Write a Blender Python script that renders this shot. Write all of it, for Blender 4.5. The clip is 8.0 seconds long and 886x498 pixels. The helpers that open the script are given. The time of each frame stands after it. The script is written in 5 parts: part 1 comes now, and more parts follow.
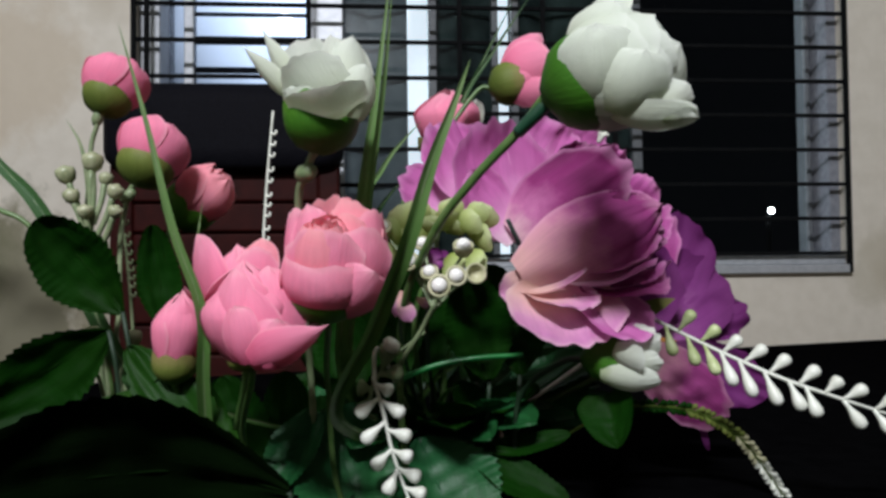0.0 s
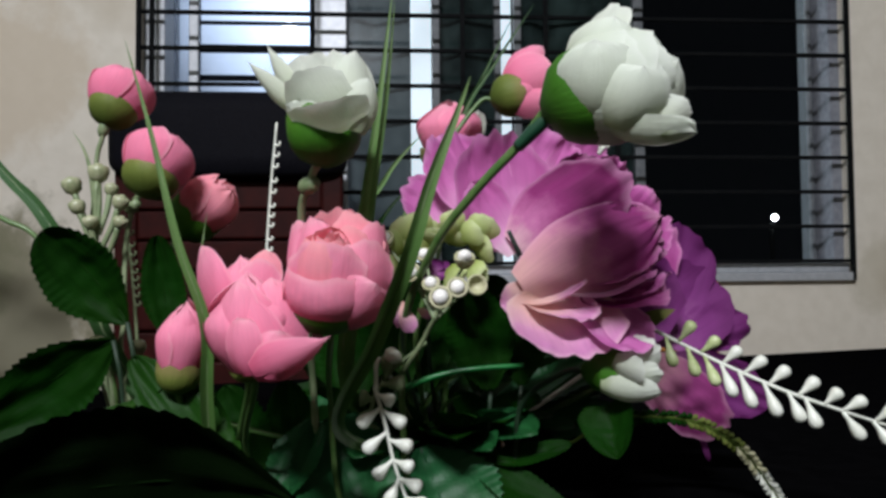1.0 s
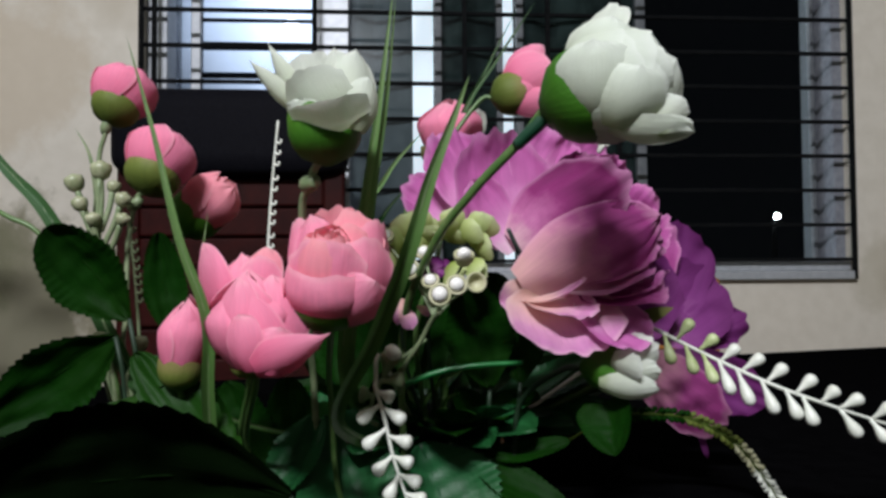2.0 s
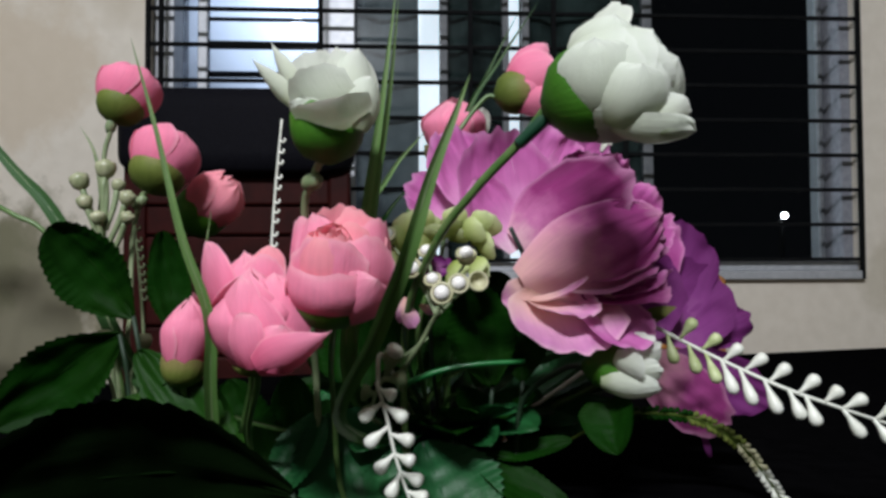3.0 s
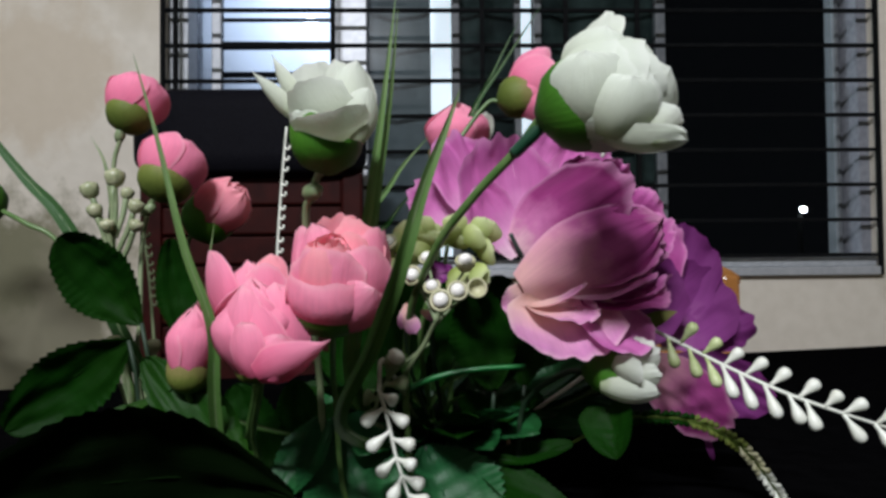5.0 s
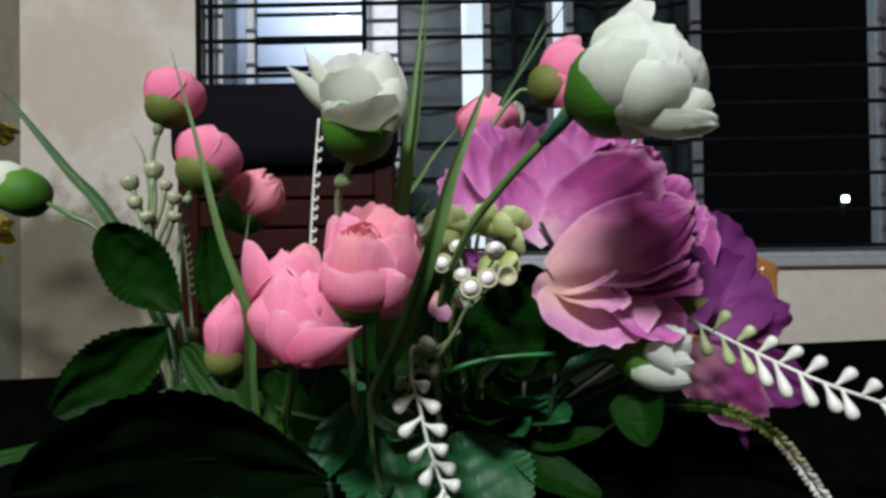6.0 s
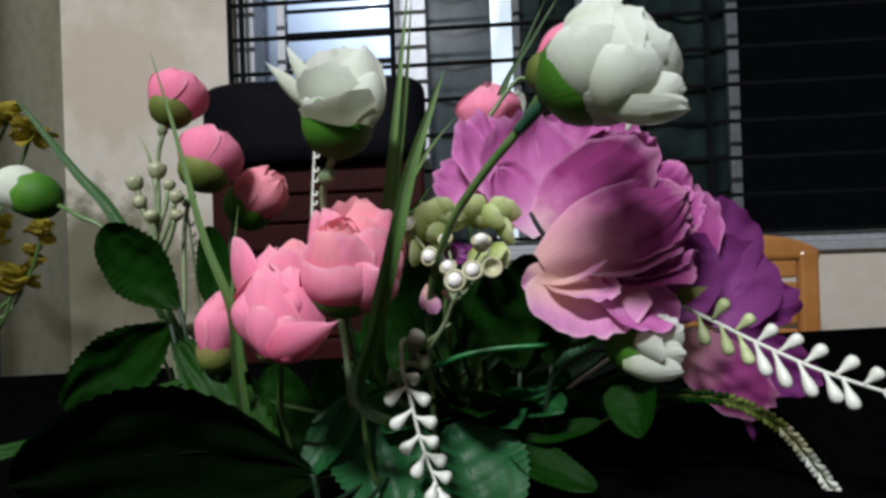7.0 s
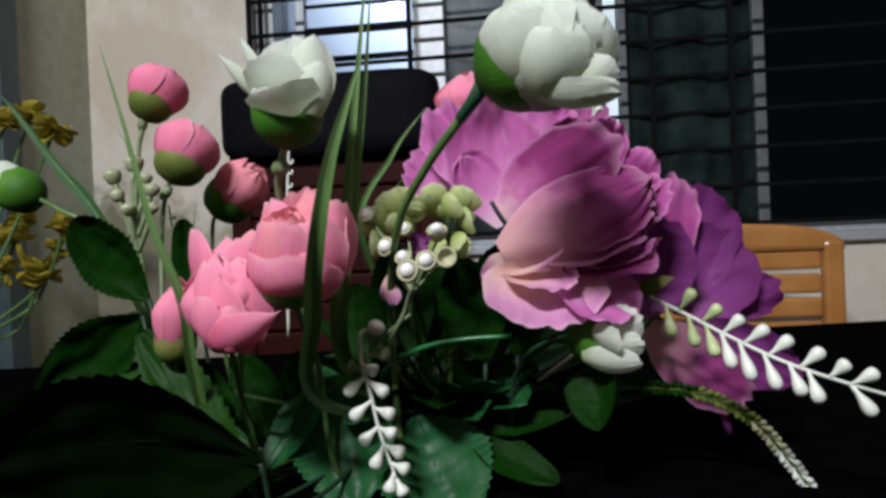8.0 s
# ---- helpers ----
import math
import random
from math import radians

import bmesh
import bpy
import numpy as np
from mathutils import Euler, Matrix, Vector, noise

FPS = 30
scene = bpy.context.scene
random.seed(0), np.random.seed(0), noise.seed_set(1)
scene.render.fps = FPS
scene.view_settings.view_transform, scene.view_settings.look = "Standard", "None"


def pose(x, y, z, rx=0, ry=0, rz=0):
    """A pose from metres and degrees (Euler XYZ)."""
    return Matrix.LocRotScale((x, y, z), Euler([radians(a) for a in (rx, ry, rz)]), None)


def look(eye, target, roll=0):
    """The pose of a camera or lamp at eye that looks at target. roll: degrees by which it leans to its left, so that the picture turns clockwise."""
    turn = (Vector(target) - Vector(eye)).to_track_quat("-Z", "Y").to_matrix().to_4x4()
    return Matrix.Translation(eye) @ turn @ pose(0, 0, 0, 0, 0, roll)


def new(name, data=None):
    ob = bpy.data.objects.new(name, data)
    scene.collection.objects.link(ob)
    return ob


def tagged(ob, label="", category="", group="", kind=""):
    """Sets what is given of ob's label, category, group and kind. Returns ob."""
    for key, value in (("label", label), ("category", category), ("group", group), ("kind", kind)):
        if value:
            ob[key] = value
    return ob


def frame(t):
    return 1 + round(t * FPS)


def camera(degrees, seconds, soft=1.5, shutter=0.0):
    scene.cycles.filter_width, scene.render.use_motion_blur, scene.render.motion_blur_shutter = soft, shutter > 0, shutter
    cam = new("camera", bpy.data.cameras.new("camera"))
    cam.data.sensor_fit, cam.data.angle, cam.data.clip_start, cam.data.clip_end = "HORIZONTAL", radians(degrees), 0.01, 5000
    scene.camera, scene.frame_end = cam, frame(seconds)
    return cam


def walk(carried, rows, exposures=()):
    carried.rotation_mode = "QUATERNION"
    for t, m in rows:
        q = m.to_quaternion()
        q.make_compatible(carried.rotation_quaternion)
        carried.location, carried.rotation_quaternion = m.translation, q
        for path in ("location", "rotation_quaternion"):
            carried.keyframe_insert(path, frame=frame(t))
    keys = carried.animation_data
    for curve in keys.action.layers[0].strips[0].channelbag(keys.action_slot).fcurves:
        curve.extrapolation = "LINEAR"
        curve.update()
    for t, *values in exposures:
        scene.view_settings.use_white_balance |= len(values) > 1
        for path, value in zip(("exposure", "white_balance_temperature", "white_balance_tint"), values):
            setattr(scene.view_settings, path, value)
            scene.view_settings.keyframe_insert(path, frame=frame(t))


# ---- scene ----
cam = camera(65.6, 8.0, soft=3.0, shutter=0.5)
ROWS = [
    (0.0, 0.0000, 0.0000, 0.8870, 91.50, 0.60, 0.02),
    (0.5, -0.0007, -0.0016, 0.8897, 91.66, 0.81, 0.21),
    (1.0, 0.0010, -0.0033, 0.8896, 92.02, 0.51, 0.29),
    (1.5, 0.0018, -0.0051, 0.8896, 91.93, 0.41, 0.32),
    (3.0, 0.0043, -0.0060, 0.8894, 91.74, 0.23, 0.97),
    (3.5, 0.0060, -0.0069, 0.8901, 91.90, 0.14, 1.21),
    (4.0, 0.0069, -0.0086, 0.8909, 91.82, 0.15, 1.53),
    (5.5, 0.0150, -0.0120, 0.8963, 91.12, 0.71, 3.31),
    (6.0, 0.0146, -0.0138, 0.8930, 90.78, 0.76, 5.07),
    (6.5, 0.0259, -0.0108, 0.8935, 90.25, 1.41, 7.33),
    (7.0, 0.0447, -0.0096, 0.8934, 90.07, 1.94, 8.77),
    (7.5, 0.0647, -0.0020, 0.8852, 89.65, 1.97, 10.29),
    (8.0, 0.0840, 0.0010, 0.8901, 89.64, 2.30, 11.65),
]
walk(cam, [(t, pose(x, y, z, rx, ry, rz)) for t, x, y, z, rx, ry, rz in ROWS],
     [(0.0, 0.0, 6050, 12), (8.0, 0.0, 6050, 12)])

# ---- light ----
world = bpy.data.worlds.new("night")
scene.world = world
world.use_nodes = True
world.node_tree.nodes["Background"].inputs[0].default_value = (0.55, 0.6, 0.7, 1)
world.node_tree.nodes["Background"].inputs[1].default_value = 0.004


def tube_lamp(name, m, power, size_x, size_y, tint):
    data = bpy.data.lights.new(name, "AREA")
    data.shape, data.size, data.size_y, data.energy, data.color = "RECTANGLE", size_x, size_y, power, tint
    ob = new(name, data)
    ob.matrix_world = m
    return ob


tube_lamp("wall_tube_light", look((-0.32, -1.34, 2.48), (0.0, 0.5, 0.9)), 71, 0.6, 0.12, (1.0, 0.985, 0.97))


# ---- materials ----
def base_material(name):
    m = bpy.data.materials.new(name)
    m.use_nodes = True
    return m, m.node_tree.nodes, m.node_tree.links, m.node_tree.nodes["Principled BSDF"]


def put_input(node, key, value):
    node.inputs[key].default_value = value


def rgba(c):
    return (c[0], c[1], c[2], 1.0)


def surface(name, c1, c2, rough=0.6, scale=40.0, bump=0.15, metal=0.0, big=6.0, c3=None, coat=0.0, spec=0.5):
    """Colour that wanders between two tones at two scales, with a fine relief."""
    m, n, l, b = base_material(name)
    tc = n.new("ShaderNodeTexCoord")
    fine, wide = n.new("ShaderNodeTexNoise"), n.new("ShaderNodeTexNoise")
    put_input(fine, "Scale", scale), put_input(fine, "Detail", 6.0)
    put_input(wide, "Scale", big), put_input(wide, "Detail", 4.0)
    l.new(tc.outputs["Object"], fine.inputs["Vector"]), l.new(tc.outputs["Object"], wide.inputs["Vector"])
    mix = n.new("ShaderNodeMix")
    mix.data_type = "RGBA"
    mix.inputs["A"].default_value, mix.inputs["B"].default_value = rgba(c1), rgba(c2)
    ramp = n.new("ShaderNodeValToRGB")
    ramp.color_ramp.elements[0].position, ramp.color_ramp.elements[1].position = 0.35, 0.68
    l.new(fine.outputs["Fac"], ramp.inputs["Fac"]), l.new(ramp.outputs["Color"], mix.inputs["Factor"])
    out = mix.outputs["Result"]
    if c3:
        mix2 = n.new("ShaderNodeMix")
        mix2.data_type = "RGBA"
        ramp2 = n.new("ShaderNodeValToRGB")
        ramp2.color_ramp.elements[0].position, ramp2.color_ramp.elements[1].position = 0.5, 0.66
        l.new(wide.outputs["Fac"], ramp2.inputs["Fac"]), l.new(ramp2.outputs["Color"], mix2.inputs["Factor"])
        l.new(out, mix2.inputs["A"])
        mix2.inputs["B"].default_value = rgba(c3)
        out = mix2.outputs["Result"]
    l.new(out, b.inputs["Base Color"])
    put_input(b, "Roughness", rough), put_input(b, "Metallic", metal), put_input(b, "Coat Weight", coat), put_input(b, "Specular IOR Level", spec)
    bn = n.new("ShaderNodeBump")
    put_input(bn, "Strength", bump), put_input(bn, "Distance", 0.002)
    l.new(fine.outputs["Fac"], bn.inputs["Height"]), l.new(bn.outputs["Normal"], b.inputs["Normal"])
    return m


def cloth(name, stops, vein=0.25, vein_scale=9.0, rough=0.75, through_light=0.25, weave=900.0, edge=None, gloss=0.25):
    """Dyed fabric of petals and leaves: colours run from the base to the tip, with faint lengthwise veins and a weave."""
    m, n, l, b = base_material(name)
    uv = n.new("ShaderNodeUVMap")
    uv.uv_map = "UVMap"
    sep = n.new("ShaderNodeSeparateXYZ")
    l.new(uv.outputs["UV"], sep.inputs["Vector"])
    blot = n.new("ShaderNodeTexNoise")
    put_input(blot, "Scale", 3.0), put_input(blot, "Detail", 5.0)
    tc = n.new("ShaderNodeTexCoord")
    scl = n.new("ShaderNodeVectorMath")
    scl.operation = "SCALE"
    put_input(scl, "Scale", 30.0)
    l.new(tc.outputs["Object"], scl.inputs[0]), l.new(scl.outputs["Vector"], blot.inputs["Vector"])
    wob = n.new("ShaderNodeMath")
    wob.operation = "MULTIPLY_ADD"
    wob.inputs[1].default_value, wob.inputs[2].default_value = 0.35, -0.175
    l.new(blot.outputs["Fac"], wob.inputs[0])
    add = n.new("ShaderNodeMath")
    l.new(sep.outputs["Y"], add.inputs[0]), l.new(wob.outputs["Value"], add.inputs[1])
    ramp = n.new("ShaderNodeValToRGB")
    els = ramp.color_ramp.elements
    while len(els) < len(stops):
        els.new(0.5)
    for e, (p, c) in zip(els, stops):
        e.position, e.color = p, rgba(c)
    l.new(add.outputs["Value"], ramp.inputs["Fac"])
    # veins fan out from the base
    comb = n.new("ShaderNodeCombineXYZ")
    mulx = n.new("ShaderNodeMath")
    mulx.operation = "MULTIPLY"
    mulx.inputs[1].default_value = vein_scale
    l.new(sep.outputs["X"], mulx.inputs[0])
    l.new(mulx.outputs["Value"], comb.inputs["X"]), l.new(sep.outputs["Y"], comb.inputs["Y"])
    vn = n.new("ShaderNodeTexNoise")
    put_input(vn, "Scale", 2.2), put_input(vn, "Detail", 3.0)
    l.new(comb.outputs["Vector"], vn.inputs["Vector"])
    hsv = n.new("ShaderNodeHueSaturation")
    val = n.new("ShaderNodeMath")
    val.operation = "MULTIPLY_ADD"
    val.inputs[1].default_value, val.inputs[2].default_value = vein * 2, 1.0 - vein
    l.new(vn.outputs["Fac"], val.inputs[0]), l.new(val.outputs["Value"], hsv.inputs["Value"])
    l.new(ramp.outputs["Color"], hsv.inputs["Color"])
    dyed = hsv.outputs["Color"]
    if edge:
        side, far, rng, mixe = n.new("ShaderNodeMath"), n.new("ShaderNodeMath"), n.new("ShaderNodeMapRange"), n.new("ShaderNodeMix")
        side.operation, far.operation, mixe.data_type = "ABSOLUTE", "MAXIMUM", "RGBA"
        l.new(sep.outputs["X"], side.inputs[0])
        l.new(side.outputs["Value"], far.inputs[0]), l.new(sep.outputs["Y"], far.inputs[1])
        put_input(rng, "From Min", 0.90), put_input(rng, "From Max", 1.0), put_input(rng, "To Min", 0.0), put_input(rng, "To Max", 0.45)
        l.new(far.outputs["Value"], rng.inputs["Value"]), l.new(rng.outputs["Result"], mixe.inputs["Factor"])
        l.new(dyed, mixe.inputs["A"])
        mixe.inputs["B"].default_value = rgba(edge)
        dyed = mixe.outputs["Result"]
    l.new(dyed, b.inputs["Base Color"])
    put_input(b, "Roughness", rough), put_input(b, "Specular IOR Level", gloss)
    wv = n.new("ShaderNodeTexNoise")
    put_input(wv, "Scale", weave), put_input(wv, "Detail", 2.0)
    l.new(tc.outputs["Object"], wv.inputs["Vector"])
    mixh = n.new("ShaderNodeMath")
    mixh.operation = "MULTIPLY_ADD"
    mixh.inputs[1].default_value = 0.6
    l.new(wv.outputs["Fac"], mixh.inputs[0]), l.new(vn.outputs["Fac"], mixh.inputs[2])
    bn = n.new("ShaderNodeBump")
    put_input(bn, "Strength", 0.4), put_input(bn, "Distance", 0.0007)
    l.new(mixh.outputs["Value"], bn.inputs["Height"]), l.new(bn.outputs["Normal"], b.inputs["Normal"])
    if through_light > 0:
        tr = n.new("ShaderNodeBsdfTranslucent")
        l.new(dyed, tr.inputs["Color"])
        ms = n.new("ShaderNodeMixShader")
        put_input(ms, "Fac", through_light)
        l.new(b.outputs["BSDF"], ms.inputs[1]), l.new(tr.outputs["BSDF"], ms.inputs[2])
        l.new(ms.outputs["Shader"], n["Material Output"].inputs["Surface"])
    return m


def glow(name, colour, strength):
    m, n, l, b = base_material(name)
    put_input(b, "Base Color", rgba(colour)), put_input(b, "Emission Color", rgba(colour)), put_input(b, "Emission Strength", strength)
    return m


def pane_material(name, tint=(0.86, 0.9, 0.9, 1)):
    m, n, l, b = base_material(name)
    n.remove(b)
    clear, shine, fr, ms = n.new("ShaderNodeBsdfTransparent"), n.new("ShaderNodeBsdfGlossy"), n.new("ShaderNodeFresnel"), n.new("ShaderNodeMixShader")
    put_input(clear, "Color", tint), put_input(shine, "Roughness", 0.22), put_input(fr, "IOR", 1.10)
    l.new(fr.outputs["Fac"], ms.inputs["Fac"]), l.new(clear.outputs["BSDF"], ms.inputs[1]), l.new(shine.outputs["BSDF"], ms.inputs[2])
    l.new(ms.outputs["Shader"], n["Material Output"].inputs["Surface"])
    return m


PINK = cloth("pink_fabric", [(0.0, (0.66, 0.12, 0.23)), (0.3, (0.84, 0.22, 0.37)), (0.75, (0.88, 0.29, 0.44)), (1.0, (0.90, 0.36, 0.49))], vein=0.12, through_light=0.3, edge=(0.94, 0.55, 0.62))
CORAL = cloth("coral_pink_fabric", [(0.0, (0.74, 0.18, 0.29)), (0.5, (0.90, 0.30, 0.41)), (1.0, (0.92, 0.35, 0.41))], vein=0.12, through_light=0.3, edge=(0.95, 0.52, 0.56))
WHITE = cloth("ivory_fabric", [(0.0, (0.42, 0.50, 0.28)), (0.25, (0.64, 0.69, 0.55)), (1.0, (0.74, 0.785, 0.70))], vein=0.05, through_light=0.36, edge=(0.84, 0.86, 0.80))
MAUVE = cloth("mauve_fabric", [(0.0, (0.88, 0.68, 0.74)), (0.22, (0.74, 0.36, 0.60)), (0.6, (0.58, 0.17, 0.44)), (1.0, (0.50, 0.115, 0.37))], vein=0.14, through_light=0.3, edge=(0.78, 0.42, 0.66))
# Dark parts of the next three ramps hold petal shade as well as dye.
MAGENTA = cloth("magenta_fabric", [(0.0, (0.74, 0.46, 0.52)), (0.2, (0.52, 0.16, 0.36)), (0.45, (0.24, 0.025, 0.145)), (1.0, (0.13, 0.010, 0.075))], vein=0.2, through_light=0.25, edge=(0.70, 0.34, 0.56))
DUSK = cloth("plum_edged_mauve_fabric", [(0.0, (0.24, 0.02, 0.13)), (0.4, (0.27, 0.03, 0.17)), (0.75, (0.38, 0.065, 0.26)), (1.0, (0.48, 0.12, 0.35))], vein=0.18, through_light=0.25, edge=(0.74, 0.36, 0.58))
BOWL = cloth("blush_and_magenta_fabric", [(0.0, (0.68, 0.38, 0.37)), (0.3, (0.64, 0.29, 0.39)), (0.6, (0.38, 0.065, 0.25)), (1.0, (0.28, 0.035, 0.18))], vein=0.16, through_light=0.25, edge=(0.74, 0.42, 0.56))
BLUSH = cloth("blush_fabric", [(0.0, (0.66, 0.38, 0.32)), (0.35, (0.80, 0.50, 0.48)), (0.7, (0.72, 0.34, 0.55)), (1.0, (0.60, 0.22, 0.48))], vein=0.12, through_light=0.3, edge=(0.88, 0.66, 0.66))
PURPLE = cloth("purple_fabric", [(0.0, (0.34, 0.12, 0.30)), (0.5, (0.20, 0.034, 0.19)), (1.0, (0.13, 0.017, 0.12))], vein=0.2)
# Near-black copy of the leaf fabric; the front leaf's shade is in its colour.
SHADED_LEAF = cloth("shaded_leaf_fabric", [(0.0, (0.003, 0.008, 0.002)), (1.0, (0.0025, 0.006, 0.002))], vein=0.3, vein_scale=3.0, rough=0.8, through_light=0.0, gloss=0.0)
LEAF = cloth("leaf_fabric", [(0.0, (0.005, 0.024, 0.0015)), (0.5, (0.004, 0.028, 0.0015)), (1.0, (0.0035, 0.020, 0.0012))], vein=0.4, vein_scale=3.0, rough=0.55, through_light=0.06, gloss=0.06)
TEAL_LEAF = cloth("blue_green_leaf_fabric", [(0.0, (0.013, 0.075, 0.026)), (0.6, (0.014, 0.085, 0.024)), (1.0, (0.010, 0.066, 0.016))], vein=0.4, vein_scale=3.0, rough=0.42, through_light=0.05, gloss=0.2)
LIGHT_LEAF = cloth("fresh_leaf_fabric", [(0.0, (0.014, 0.048, 0.003)), (0.6, (0.010, 0.044, 0.004)), (1.0, (0.008, 0.036, 0.003))], vein=0.35, vein_scale=3.0, rough=0.5, through_light=0.1, gloss=0.1)
GRASS = cloth("grass_blade_plastic", [(0.0, (0.035, 0.10, 0.018)), (0.5, (0.09, 0.19, 0.045)), (1.0, (0.15, 0.24, 0.085))], vein=0.35, vein_scale=6.0, rough=0.5, through_light=0.12, gloss=0.3)
GRASS_DARK = cloth("dark_grass_blade_plastic", [(0.0, (0.02, 0.06, 0.012)), (0.5, (0.03, 0.085, 0.022)), (1.0, (0.04, 0.09, 0.035))], vein=0.35, vein_scale=6.0, rough=0.5, through_light=0.08, gloss=0.25)
CALYX = cloth("calyx_plastic", [(0.0, (0.022, 0.080, 0.004)), (0.6, (0.038, 0.135, 0.007)), (1.0, (0.07, 0.19, 0.014))], vein=0.25, rough=0.6, through_light=0.0, gloss=0.25)
OLIVE = cloth("olive_calyx_plastic", [(0.0, (0.05, 0.08, 0.010)), (0.6, (0.115, 0.145, 0.026)), (1.0, (0.20, 0.17, 0.06))], vein=0.25, rough=0.6, through_light=0.0, gloss=0.25)
LIME = cloth("lime_fabric", [(0.0, (0.26, 0.33, 0.06)), (0.6, (0.52, 0.61, 0.24)), (1.0, (0.62, 0.69, 0.38))], vein=0.15, rough=0.6)
YELLOW = cloth("yellow_fabric", [(0.0, (0.16, 0.15, 0.02)), (0.5, (0.38, 0.32, 0.03)), (1.0, (0.40, 0.32, 0.04))], vein=0.2)
STEM = surface("stem_plastic", (0.05, 0.12, 0.025), (0.10, 0.17, 0.05), 0.4, 120, 0.1)
# Near-black stem colour that carries the shade low in the bouquet.
STEM_DARK = surface("shaded_stem_plastic", (0.005, 0.020, 0.006), (0.008, 0.030, 0.010), 0.6, 120, 0.1)
SLEEVE = surface("bottle_green_plastic", (0.010, 0.045, 0.024), (0.016, 0.065, 0.034), 0.35, 120, 0.1)
LOOP_GREEN = surface("glossy_green_plastic", (0.010, 0.12, 0.025), (0.016, 0.16, 0.035), 0.3, 120, 0.1)
STEM_PALE = surface("pale_stem_plastic", (0.15, 0.21, 0.10), (0.23, 0.27, 0.15), 0.45, 120, 0.1)
CREAM = surface("cream_plastic", (0.64, 0.66, 0.57), (0.71, 0.73, 0.66), 0.4, 150, 0.1)
GREEN_CREAM = surface("greenish_cream_plastic", (0.36, 0.44, 0.18), (0.52, 0.58, 0.32), 0.45, 150, 0.1)
BERRY = surface("pearl_berry_plastic", (0.80, 0.79, 0.74), (0.84, 0.83, 0.79), 0.25, 150, 0.05)
CUP = surface("seed_cup_plastic", (0.36, 0.36, 0.20), (0.50, 0.48, 0.32), 0.45, 200, 0.1)
POD = surface("pod_plastic", (0.22, 0.25, 0.13), (0.42, 0.42, 0.28), 0.4, 160, 0.1)
PLASTER = surface("stained_cream_plaster", (0.66, 0.61, 0.52), (0.71, 0.66, 0.57), 0.85, 30, 0.12, big=2.6, c3=(0.50, 0.44, 0.34))
# Darker plaster copy: shade on the side wall, less bounce from unseen walls.
PLASTER_DIM = surface("darkened_plaster", (0.34, 0.35, 0.27), (0.42, 0.42, 0.34), 0.85, 30, 0.12, big=3.0, c3=(0.26, 0.27, 0.2))


def add_stains(m, spots):
    """Damp stains with ragged edges on a plastered wall: (centre, reach, colour, strength)."""
    n, l, b = m.node_tree.nodes, m.node_tree.links, m.node_tree.nodes["Principled BSDF"]
    out = b.inputs["Base Color"].links[0].from_socket
    geo, ns = n.new("ShaderNodeNewGeometry"), n.new("ShaderNodeTexNoise")
    put_input(ns, "Scale", 11.0), put_input(ns, "Detail", 8.0), put_input(ns, "Roughness", 0.65)
    l.new(geo.outputs["Position"], ns.inputs["Vector"])
    for centre, reach, colour, strength in spots:
        dist, ramp, fac, mix = n.new("ShaderNodeVectorMath"), n.new("ShaderNodeMapRange"), n.new("ShaderNodeMath"), n.new("ShaderNodeMix")
        dist.operation, fac.operation, mix.data_type = "DISTANCE", "MULTIPLY_ADD", "RGBA"
        dist.inputs[1].default_value = centre
        l.new(geo.outputs["Position"], dist.inputs[0])
        fac.inputs[1].default_value = reach * 1.6
        l.new(ns.outputs["Fac"], fac.inputs[0]), l.new(dist.outputs["Value"], fac.inputs[2])
        put_input(ramp, "From Min", reach * 1.5), put_input(ramp, "From Max", reach * 1.9)
        put_input(ramp, "To Min", strength), put_input(ramp, "To Max", 0.0)
        l.new(fac.outputs["Value"], ramp.inputs["Value"]), l.new(ramp.outputs["Result"], mix.inputs["Factor"])
        l.new(out, mix.inputs["A"])
        mix.inputs["B"].default_value = rgba(colour)
        out = mix.outputs["Result"]
    l.new(out, b.inputs["Base Color"])


add_stains(PLASTER, [((-1.080, 1.628, 0.776), 0.30, (0.17, 0.16, 0.09), 0.85), ((-1.156, 1.623, 0.902), 0.14, (0.16, 0.16, 0.09), 0.6), ((-1.051, 1.630, 1.379), 0.2, (0.55, 0.46, 0.34), 0.6), ((1.137, 1.783, 0.879), 0.10, (0.48, 0.44, 0.34), 0.5)])
# Ceiling is out of view; kept darker than whitewash so it returns less light.
CEILING = surface("darkened_whitewash", (0.40, 0.40, 0.38), (0.46, 0.46, 0.44), 0.9, 20, 0.05)
FLOOR = surface("red_oxide_floor", (0.16, 0.10, 0.08), (0.22, 0.14, 0.11), 0.35, 20, 0.05)
TABLE = surface("black_lacquer_table", (0.0015, 0.0015, 0.0017), (0.0025, 0.0025, 0.0028), 0.55, 60, 0.03, spec=0.0)
DARK_ALU = surface("darker_aluminium", (0.10, 0.11, 0.12), (0.14, 0.15, 0.16), 0.6, 60, 0.08)
ALU = surface("grey_aluminium", (0.42, 0.44, 0.47), (0.50, 0.52, 0.55), 0.45, 60, 0.08, metal=0.3)
# Mid grey for the louvre slats and the right-hand jamb.
LOUVRE = surface("grey_louvre_slats", (0.17, 0.18, 0.21), (0.24, 0.25, 0.28), 0.7, 60, 0.08)
IRON = surface("black_painted_iron", (0.005, 0.0055, 0.006), (0.009, 0.0095, 0.010), 0.8, 90, 0.2, spec=0.03)
